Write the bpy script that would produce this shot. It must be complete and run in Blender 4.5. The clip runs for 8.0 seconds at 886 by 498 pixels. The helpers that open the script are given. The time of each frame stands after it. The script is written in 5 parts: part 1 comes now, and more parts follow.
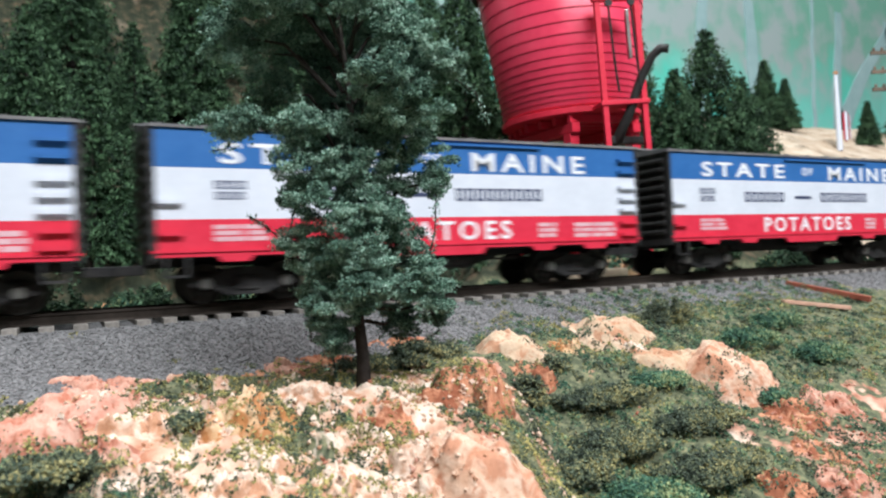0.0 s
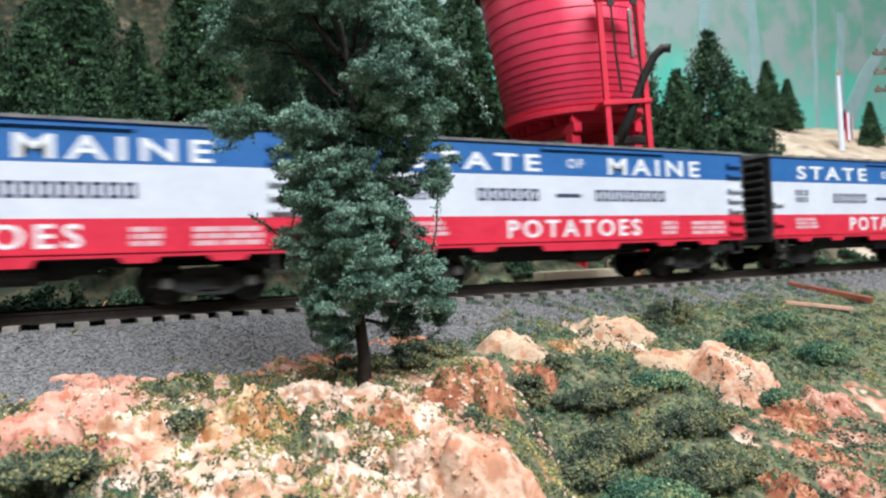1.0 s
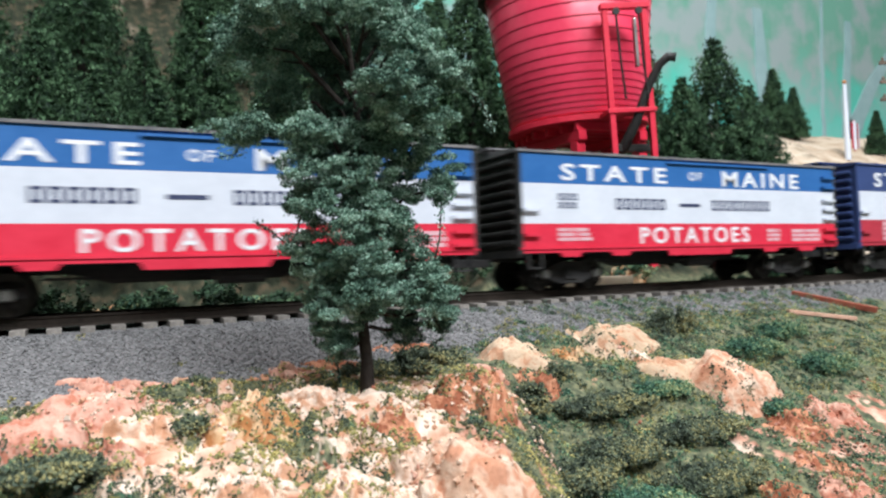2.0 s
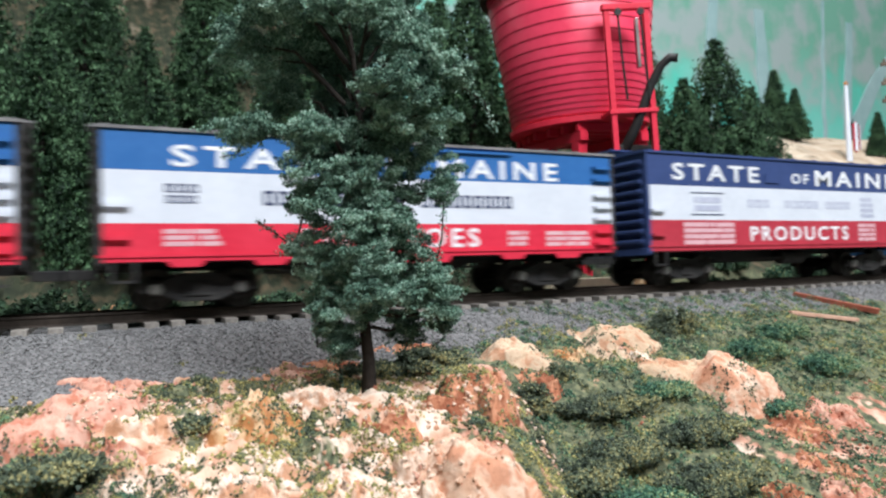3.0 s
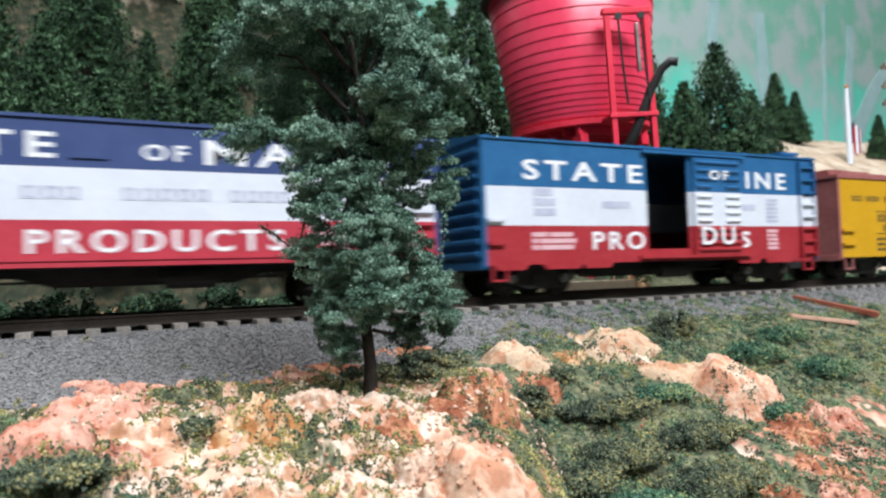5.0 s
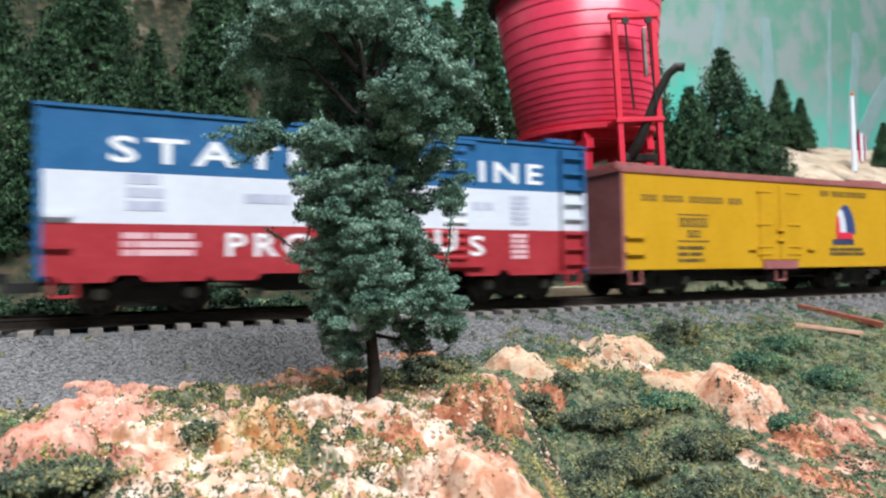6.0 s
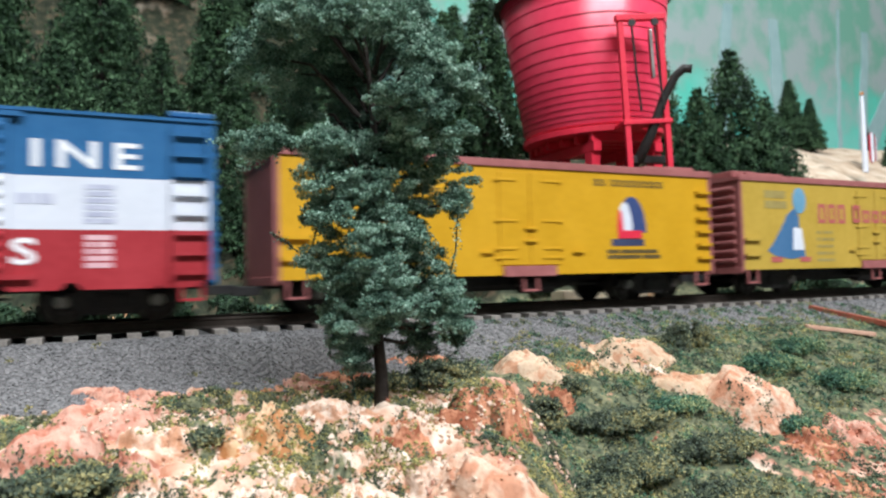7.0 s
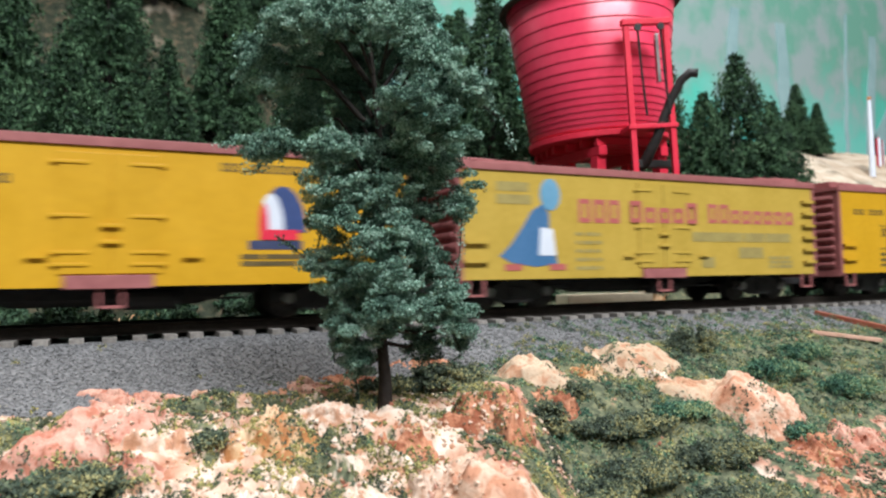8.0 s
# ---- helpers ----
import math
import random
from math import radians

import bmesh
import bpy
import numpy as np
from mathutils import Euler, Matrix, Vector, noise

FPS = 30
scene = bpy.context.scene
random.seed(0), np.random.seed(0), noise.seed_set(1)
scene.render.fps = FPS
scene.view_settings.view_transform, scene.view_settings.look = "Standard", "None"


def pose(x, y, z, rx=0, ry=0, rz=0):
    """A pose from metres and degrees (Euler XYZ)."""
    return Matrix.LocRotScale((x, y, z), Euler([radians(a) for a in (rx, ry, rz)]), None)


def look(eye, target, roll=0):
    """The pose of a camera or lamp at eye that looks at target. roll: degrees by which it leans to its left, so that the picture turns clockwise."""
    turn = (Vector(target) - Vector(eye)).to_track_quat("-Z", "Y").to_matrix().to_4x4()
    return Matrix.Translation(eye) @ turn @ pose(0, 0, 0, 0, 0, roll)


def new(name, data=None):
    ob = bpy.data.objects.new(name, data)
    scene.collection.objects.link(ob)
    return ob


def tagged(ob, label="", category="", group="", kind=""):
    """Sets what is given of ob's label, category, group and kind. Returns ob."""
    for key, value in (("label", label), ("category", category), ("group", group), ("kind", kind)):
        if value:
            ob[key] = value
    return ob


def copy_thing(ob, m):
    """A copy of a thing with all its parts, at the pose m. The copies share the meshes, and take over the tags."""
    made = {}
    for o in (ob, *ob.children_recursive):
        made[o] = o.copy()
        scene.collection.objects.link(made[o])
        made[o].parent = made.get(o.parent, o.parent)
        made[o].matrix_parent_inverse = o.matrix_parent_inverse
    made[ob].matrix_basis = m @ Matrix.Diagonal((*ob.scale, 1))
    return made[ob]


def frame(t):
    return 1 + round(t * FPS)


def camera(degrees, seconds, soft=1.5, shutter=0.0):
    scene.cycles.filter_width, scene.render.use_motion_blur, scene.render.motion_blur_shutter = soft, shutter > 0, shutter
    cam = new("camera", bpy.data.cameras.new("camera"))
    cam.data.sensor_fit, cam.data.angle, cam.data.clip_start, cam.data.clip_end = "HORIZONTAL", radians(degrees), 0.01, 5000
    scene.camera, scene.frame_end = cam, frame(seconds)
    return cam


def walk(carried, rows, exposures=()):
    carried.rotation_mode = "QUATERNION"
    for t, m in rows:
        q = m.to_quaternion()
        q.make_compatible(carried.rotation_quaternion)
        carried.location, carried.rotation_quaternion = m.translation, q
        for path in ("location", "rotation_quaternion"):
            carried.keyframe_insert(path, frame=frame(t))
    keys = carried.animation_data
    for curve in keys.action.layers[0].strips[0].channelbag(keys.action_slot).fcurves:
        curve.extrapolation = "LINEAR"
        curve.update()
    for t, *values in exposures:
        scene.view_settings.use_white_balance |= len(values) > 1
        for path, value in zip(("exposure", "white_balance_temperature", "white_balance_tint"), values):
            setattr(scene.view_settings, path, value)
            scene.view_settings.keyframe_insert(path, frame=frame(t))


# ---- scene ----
cam = camera(64.7, 8.0, soft=2.2, shutter=0.65)
cam.data.dof.use_dof, cam.data.dof.focus_distance, cam.data.dof.aperture_fstop = True, 0.135, 50
walk(cam, [
    (0.0, pose(0.00001, 0.00002, 0.01148, 91.37, 2.61, -27.58)),
    (0.5, pose(0.00072, -0.00038, 0.01117, 91.44, 2.86, -27.51)),
    (1.0, pose(0.00007, 0.00011, 0.01160, 91.29, 2.38, -27.48)),
    (1.5, pose(-0.00003, -0.00084, 0.01186, 91.71, 2.05, -27.16)),
    (3.0, pose(-0.00021, -0.00058, 0.01178, 91.85, 1.86, -27.02)),
    (3.5, pose(-0.00080, -0.00059, 0.01228, 91.74, 1.58, -26.85)),
    (4.0, pose(-0.00053, -0.00151, 0.01177, 91.94, 2.18, -26.81)),
    (4.5, pose(-0.00055, -0.00167, 0.01164, 92.04, 2.23, -26.90)),
    (6.0, pose(-0.00103, -0.00061, 0.01296, 92.08, 0.95, -26.84)),
    (6.5, pose(-0.00111, -0.00009, 0.01251, 92.49, 1.63, -26.43)),
    (7.0, pose(-0.00047, -0.00025, 0.01263, 92.52, 1.44, -26.11)),
    (7.5, pose(-0.00043, -0.00004, 0.01280, 92.63, 1.00, -25.83)),
    (8.0, pose(-0.00036, -0.00059, 0.01283, 92.77, 1.16, -25.67)),
])

# ---- light: the room's ceiling lamps ----
world = bpy.data.worlds.new("room_air")
world.use_nodes = True
world.node_tree.nodes["Background"].inputs[0].default_value = (0.75, 0.88, 1.0, 1)
world.node_tree.nodes["Background"].inputs[1].default_value = 0.08
scene.world = world
scene.view_settings.exposure = 0.0


def ceiling_lamp(x, y, z, sx, sy, watts, colour, target):
    data = bpy.data.lights.new("ceiling_tube_light", "AREA")
    data.shape, data.size, data.size_y, data.energy, data.color = "RECTANGLE", sx, sy, watts, colour
    ob = new("ceiling_tube_light", data)
    ob.matrix_basis = look((x, y, z), target)
    return ob


ceiling_lamp(0.12, -0.78, 1.2, 1.2, 0.3, 48.5, (0.905, 0.948, 1.0), (0.15, 0.2, 0))
ceiling_lamp(0.1, 0.25, 1.3, 1.2, 0.25, 13, (0.95, 0.96, 1.0), (0.2, 0.3, 0))

# ---- materials ----
def mat(name, c1, c2, scale=900.0, rough=0.7, bump=0.15, metal=0.0, spread=0.12, big=0.2, rough_var=0.1, spec=0.3):
    """A surface of two mottled tones at two scales, with grain relief and a spread from piece to piece."""
    m = bpy.data.materials.new(name)
    m.use_nodes = True
    nt, n = m.node_tree, m.node_tree.nodes
    b = n["Principled BSDF"]
    b.inputs["Metallic"].default_value = metal
    b.inputs["Specular IOR Level"].default_value = spec
    tc = n.new("ShaderNodeTexCoord")
    fine, wide = n.new("ShaderNodeTexNoise"), n.new("ShaderNodeTexNoise")
    fine.inputs["Scale"].default_value, fine.inputs["Detail"].default_value = scale, 6
    wide.inputs["Scale"].default_value, wide.inputs["Detail"].default_value = scale * big, 4
    for t in (fine, wide):
        nt.links.new(tc.outputs["Object"], t.inputs["Vector"])
    add = n.new("ShaderNodeMath")
    add.operation = "MULTIPLY_ADD"
    add.inputs[1].default_value, add.inputs[2].default_value = 0.5, 0.0
    total = n.new("ShaderNodeMath")
    total.operation = "ADD"
    nt.links.new(fine.outputs["Fac"], add.inputs[0])
    nt.links.new(add.outputs[0], total.inputs[0])
    half = n.new("ShaderNodeMath")
    half.operation = "MULTIPLY"
    half.inputs[1].default_value = 0.5
    nt.links.new(wide.outputs["Fac"], half.inputs[0])
    nt.links.new(half.outputs[0], total.inputs[1])
    ramp = n.new("ShaderNodeValToRGB")
    ramp.color_ramp.elements[0].position, ramp.color_ramp.elements[1].position = 0.36, 0.64
    ramp.color_ramp.elements[0].color, ramp.color_ramp.elements[1].color = (*c1, 1), (*c2, 1)
    nt.links.new(total.outputs[0], ramp.inputs[0])
    info, geo = n.new("ShaderNodeObjectInfo"), n.new("ShaderNodeNewGeometry")
    rnd = n.new("ShaderNodeMath")
    rnd.operation = "ADD"
    nt.links.new(info.outputs["Random"], rnd.inputs[0])
    nt.links.new(geo.outputs["Random Per Island"], rnd.inputs[1])
    rng = n.new("ShaderNodeMapRange")
    rng.inputs["From Max"].default_value = 2.0
    rng.inputs["To Min"].default_value, rng.inputs["To Max"].default_value = 1 - spread, 1 + spread
    nt.links.new(rnd.outputs[0], rng.inputs["Value"])
    hsv = n.new("ShaderNodeHueSaturation")
    nt.links.new(ramp.outputs[0], hsv.inputs["Color"])
    nt.links.new(rng.outputs[0], hsv.inputs["Value"])
    nt.links.new(hsv.outputs[0], b.inputs["Base Color"])
    rr = n.new("ShaderNodeMapRange")
    rr.inputs["To Min"].default_value, rr.inputs["To Max"].default_value = max(0.03, rough - rough_var), min(1, rough + rough_var)
    nt.links.new(wide.outputs["Fac"], rr.inputs["Value"])
    nt.links.new(rr.outputs[0], b.inputs["Roughness"])
    if bump:
        bp = n.new("ShaderNodeBump")
        bp.inputs["Strength"].default_value, bp.inputs["Distance"].default_value = bump, 0.4 / scale
        nt.links.new(fine.outputs["Fac"], bp.inputs["Height"])
        nt.links.new(bp.outputs[0], b.inputs["Normal"])
    return m


def foliage(name, tones, rough=0.75, scale=350.0):
    """Leaves or foam crumbs: each crumb takes one of the tones, patches of the crown lean to one of them."""
    m = bpy.data.materials.new(name)
    m.use_nodes = True
    nt, n = m.node_tree, m.node_tree.nodes
    b = n["Principled BSDF"]
    b.inputs["Roughness"].default_value = rough
    b.inputs["Specular IOR Level"].default_value = 0.25
    geo, tc, noi = n.new("ShaderNodeNewGeometry"), n.new("ShaderNodeTexCoord"), n.new("ShaderNodeTexNoise")
    noi.inputs["Scale"].default_value, noi.inputs["Detail"].default_value = scale, 3
    nt.links.new(tc.outputs["Object"], noi.inputs["Vector"])
    mix = n.new("ShaderNodeMath")
    mix.operation = "MULTIPLY_ADD"
    mix.inputs[1].default_value = 0.55
    sub = n.new("ShaderNodeMath")
    sub.operation = "MULTIPLY_ADD"
    sub.inputs[1].default_value, sub.inputs[2].default_value = 1.3, -0.42
    nt.links.new(noi.outputs["Fac"], sub.inputs[0])
    nt.links.new(geo.outputs["Random Per Island"], mix.inputs[0])
    nt.links.new(sub.outputs[0], mix.inputs[2])
    ramp = n.new("ShaderNodeValToRGB")
    els = ramp.color_ramp.elements
    while len(els) < len(tones):
        els.new(0.5)
    for i, c in enumerate(tones):
        els[i].position, els[i].color = 0.2 + 0.6 * i / (len(tones) - 1), (*c, 1)
    nt.links.new(mix.outputs[0], ramp.inputs[0])
    nt.links.new(ramp.outputs[0], b.inputs["Base Color"])
    return m


BLUE = mat("bright_blue_car_paint", (0.024, 0.115, 0.33), (0.034, 0.14, 0.38), 600, 0.45, 0.05, spread=0.03)
NAVY = mat("navy_car_paint", (0.032, 0.055, 0.155), (0.042, 0.07, 0.19), 600, 0.5, 0.05, spread=0.03)
TEAL_BLUE = mat("steel_blue_car_paint", (0.02, 0.10, 0.24), (0.03, 0.13, 0.29), 600, 0.35, 0.05, spread=0.03)
WHITE = mat("white_car_paint", (0.57, 0.60, 0.67), (0.64, 0.67, 0.74), 500, 0.5, 0.05, spread=0.03)
RED = mat("bright_red_car_paint", (0.58, 0.022, 0.05), (0.68, 0.035, 0.07), 600, 0.45, 0.05, spread=0.03)
DEEP_RED = mat("deep_red_car_paint", (0.30, 0.022, 0.03), (0.38, 0.035, 0.045), 600, 0.45, 0.05, spread=0.03)
CRIMSON = mat("crimson_car_paint", (0.38, 0.03, 0.05), (0.46, 0.042, 0.065), 600, 0.5, 0.05, spread=0.03)
YELLOW = mat("yellow_car_paint", (0.50, 0.265, 0.009), (0.57, 0.31, 0.013), 500, 0.5, 0.05, spread=0.03)
OCHRE = mat("faded_yellow_car_paint", (0.40, 0.265, 0.04), (0.47, 0.315, 0.055), 500, 0.55, 0.05, spread=0.03)
BROWN = mat("oxide_brown_car_paint", (0.25, 0.082, 0.08), (0.35, 0.125, 0.12), 500, 0.6, 0.08, spread=0.05)
ROOF_GREY = mat("weathered_grey_roof", (0.10, 0.10, 0.11), (0.22, 0.21, 0.21), 400, 0.7, 0.1)
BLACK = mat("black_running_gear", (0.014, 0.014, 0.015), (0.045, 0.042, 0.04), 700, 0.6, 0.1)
STEEL = mat("worn_wheel_steel", (0.25, 0.24, 0.23), (0.4, 0.39, 0.37), 900, 0.35, 0.05, metal=0.9)
# rail steel darkened to carry the shadow under the train
SHADED_RAIL = mat("shaded_rail_steel", (0.018, 0.014, 0.011), (0.04, 0.03, 0.024), 900, 0.5, 0.1, metal=0.4)
TIE = mat("dusty_brown_tie", (0.12, 0.108, 0.095), (0.27, 0.245, 0.22), 900, 0.8, 0.2, spread=0.3)
STONE = mat("grey_ballast", (0.10, 0.098, 0.10), (0.20, 0.195, 0.195), 900, 0.9, 0.2, spread=0.4)
LETTER_WHITE = mat("white_lettering", (0.70, 0.71, 0.74), (0.78, 0.79, 0.82), 800, 0.5, 0.0, spread=0.02)
LETTER_NAVY = mat("navy_lettering", (0.03, 0.04, 0.09), (0.05, 0.06, 0.12), 800, 0.5, 0.0, spread=0.02)
LETTER_ROSE = mat("worn_white_lettering", (0.60, 0.34, 0.38), (0.68, 0.44, 0.47), 800, 0.5, 0.0, spread=0.02)
LETTER_GREY = mat("faded_blue_lettering", (0.36, 0.38, 0.5), (0.5, 0.52, 0.62), 800, 0.5, 0.0, spread=0.02)
LETTER_PINK = mat("faded_red_lettering", (0.38, 0.09, 0.085), (0.43, 0.12, 0.105), 800, 0.5, 0.0, spread=0.02)
LETTER_OLIVE = mat("faded_dark_lettering", (0.26, 0.2, 0.07), (0.34, 0.27, 0.09), 800, 0.6, 0.0, spread=0.02)
LETTER_BLACK = mat("dark_lettering", (0.07, 0.05, 0.02), (0.13, 0.09, 0.03), 800, 0.6, 0.0, spread=0.02)
TANK_RED = mat("red_tank_paint", (0.76, 0.04, 0.095), (0.84, 0.06, 0.125), 250, 0.33, 0.04, spread=0.05, spec=0.5)
TANK_FRAME = mat("red_timber_paint", (0.62, 0.022, 0.05), (0.72, 0.032, 0.065), 400, 0.5, 0.1, spread=0.05)
TANK_HOOP = mat("dark_red_hoop", (0.38, 0.014, 0.042), (0.46, 0.022, 0.055), 400, 0.5, 0.1, spread=0.05)
TANK_ROOF = mat("dark_shingle", (0.03, 0.025, 0.022), (0.08, 0.07, 0.06), 500, 0.85, 0.3)
BARK = mat("dark_bark", (0.018, 0.014, 0.012), (0.05, 0.04, 0.034), 700, 0.85, 0.6)
RUST = mat("rusty_beam", (0.20, 0.05, 0.03), (0.34, 0.10, 0.06), 500, 0.7, 0.3)
PLANK = mat("pinkish_plank", (0.50, 0.27, 0.19), (0.62, 0.38, 0.28), 500, 0.75, 0.3)


def stained(name, c_main, c_pale, c_stain, amount=0.5, scale=520.0):
    """Cast plaster painted with washes: pale ground, rusty stains in patches, fine speckle."""
    m = mat(name, c_main, c_pale, scale, 0.88, 0.7, spread=0.06, big=0.3)
    nt, n = m.node_tree, m.node_tree.nodes
    b = n["Principled BSDF"]
    old = b.inputs["Base Color"].links[0].from_socket
    tc = n.new("ShaderNodeTexCoord")
    patch, speck = n.new("ShaderNodeTexNoise"), n.new("ShaderNodeTexNoise")
    patch.inputs["Scale"].default_value, patch.inputs["Detail"].default_value, patch.inputs["Distortion"].default_value = 260, 8, 0.8
    speck.inputs["Scale"].default_value, speck.inputs["Detail"].default_value = 1300, 3
    info = n.new("ShaderNodeObjectInfo")
    for t in (patch, speck):
        nt.links.new(tc.outputs["Object"], t.inputs["Vector"])
    a = n.new("ShaderNodeMapRange")
    a.inputs["From Min"].default_value, a.inputs["From Max"].default_value = 0.58 - 0.22 * amount, 0.66 - 0.18 * amount
    nt.links.new(patch.outputs["Fac"], a.inputs["Value"])
    s = n.new("ShaderNodeMapRange")
    s.inputs["From Min"].default_value, s.inputs["From Max"].default_value = 0.58, 0.68
    nt.links.new(speck.outputs["Fac"], s.inputs["Value"])
    both = n.new("ShaderNodeMath")
    both.operation = "MAXIMUM"
    nt.links.new(a.outputs[0], both.inputs[0])
    nt.links.new(s.outputs[0], both.inputs[1])
    soft = n.new("ShaderNodeMath")
    soft.operation = "MULTIPLY"
    soft.inputs[1].default_value = 0.85
    nt.links.new(both.outputs[0], soft.inputs[0])
    x = n.new("ShaderNodeMix")
    x.data_type = "RGBA"
    nt.links.new(soft.outputs[0], x.inputs["Factor"])
    nt.links.new(old, x.inputs["A"])
    x.inputs["B"].default_value = (*c_stain, 1)
    nt.links.new(x.outputs["Result"], b.inputs["Base Color"])
    return m


PALE_ROCK = stained("pale_plaster_rock", (0.53, 0.345, 0.245), (0.74, 0.62, 0.52), (0.40, 0.18, 0.09), 0.45)
PINK_RIDGE = stained("pink_plaster_ridge", (0.46, 0.20, 0.14), (0.60, 0.37, 0.29), (0.37, 0.12, 0.07), 0.4)
PINK_ROCK = stained("pink_plaster_rock", (0.42, 0.185, 0.125), (0.56, 0.35, 0.27), (0.34, 0.11, 0.065), 0.4)
RED_ROCK = stained("rust_plaster_rock", (0.38, 0.14, 0.07), (0.55, 0.28, 0.17), (0.20, 0.055, 0.025), 0.55)
TAN_ROCK = stained("tan_plaster_rock", (0.48, 0.29, 0.15), (0.64, 0.46, 0.30), (0.36, 0.13, 0.035), 0.6)
BOULDER = stained("orange_washed_plaster", (0.50, 0.29, 0.19), (0.66, 0.49, 0.38), (0.43, 0.18, 0.10), 0.45)
SAND_ROCK = stained("sandy_plaster_rock", (0.40, 0.27, 0.17), (0.52, 0.39, 0.28), (0.38, 0.18, 0.10), 0.35)
BOARD = mat("pale_board", (0.62, 0.52, 0.38), (0.74, 0.64, 0.48), 300, 0.8, 0.2)
PLASTER = mat("white_plaster", (0.62, 0.60, 0.57), (0.72, 0.70, 0.67), 40, 0.85, 0.2)
FLOOR = mat("grey_floor_paint", (0.2, 0.19, 0.18), (0.28, 0.27, 0.26), 20, 0.6, 0.1)
DARK_IRON = mat("black_iron", (0.012, 0.012, 0.012), (0.03, 0.028, 0.026), 500, 0.5, 0.15)
LEAF = foliage("sage_green_leaves", [(0.028, 0.062, 0.045), (0.095, 0.185, 0.135), (0.21, 0.355, 0.27), (0.44, 0.60, 0.50)], scale=160)
PINE = foliage("pine_needles", [(0.008, 0.021, 0.012), (0.02, 0.05, 0.024), (0.037, 0.088, 0.036), (0.08, 0.15, 0.075)], scale=60)
FOAM = foliage("dark_green_foam", [(0.025, 0.035, 0.026), (0.05, 0.07, 0.05), (0.08, 0.105, 0.07), (0.13, 0.15, 0.085), (0.30, 0.27, 0.12)], scale=110)
OLIVE_FOAM = foliage("olive_foam", [(0.06, 0.07, 0.04), (0.14, 0.145, 0.065), (0.27, 0.25, 0.09), (0.46, 0.38, 0.14)], scale=110)
# foam in darker tones, with the shade behind the train put into the colour
SHADED_FOAM = foliage("shaded_green_foam", [(0.01, 0.022, 0.012), (0.02, 0.045, 0.024), (0.035, 0.075, 0.04), (0.07, 0.12, 0.06)], scale=110)
EMERALD_FOAM = foliage("emerald_foam", [(0.02, 0.05, 0.035), (0.04, 0.105, 0.07), (0.065, 0.16, 0.10), (0.14, 0.23, 0.12), (0.30, 0.33, 0.16)], scale=110)


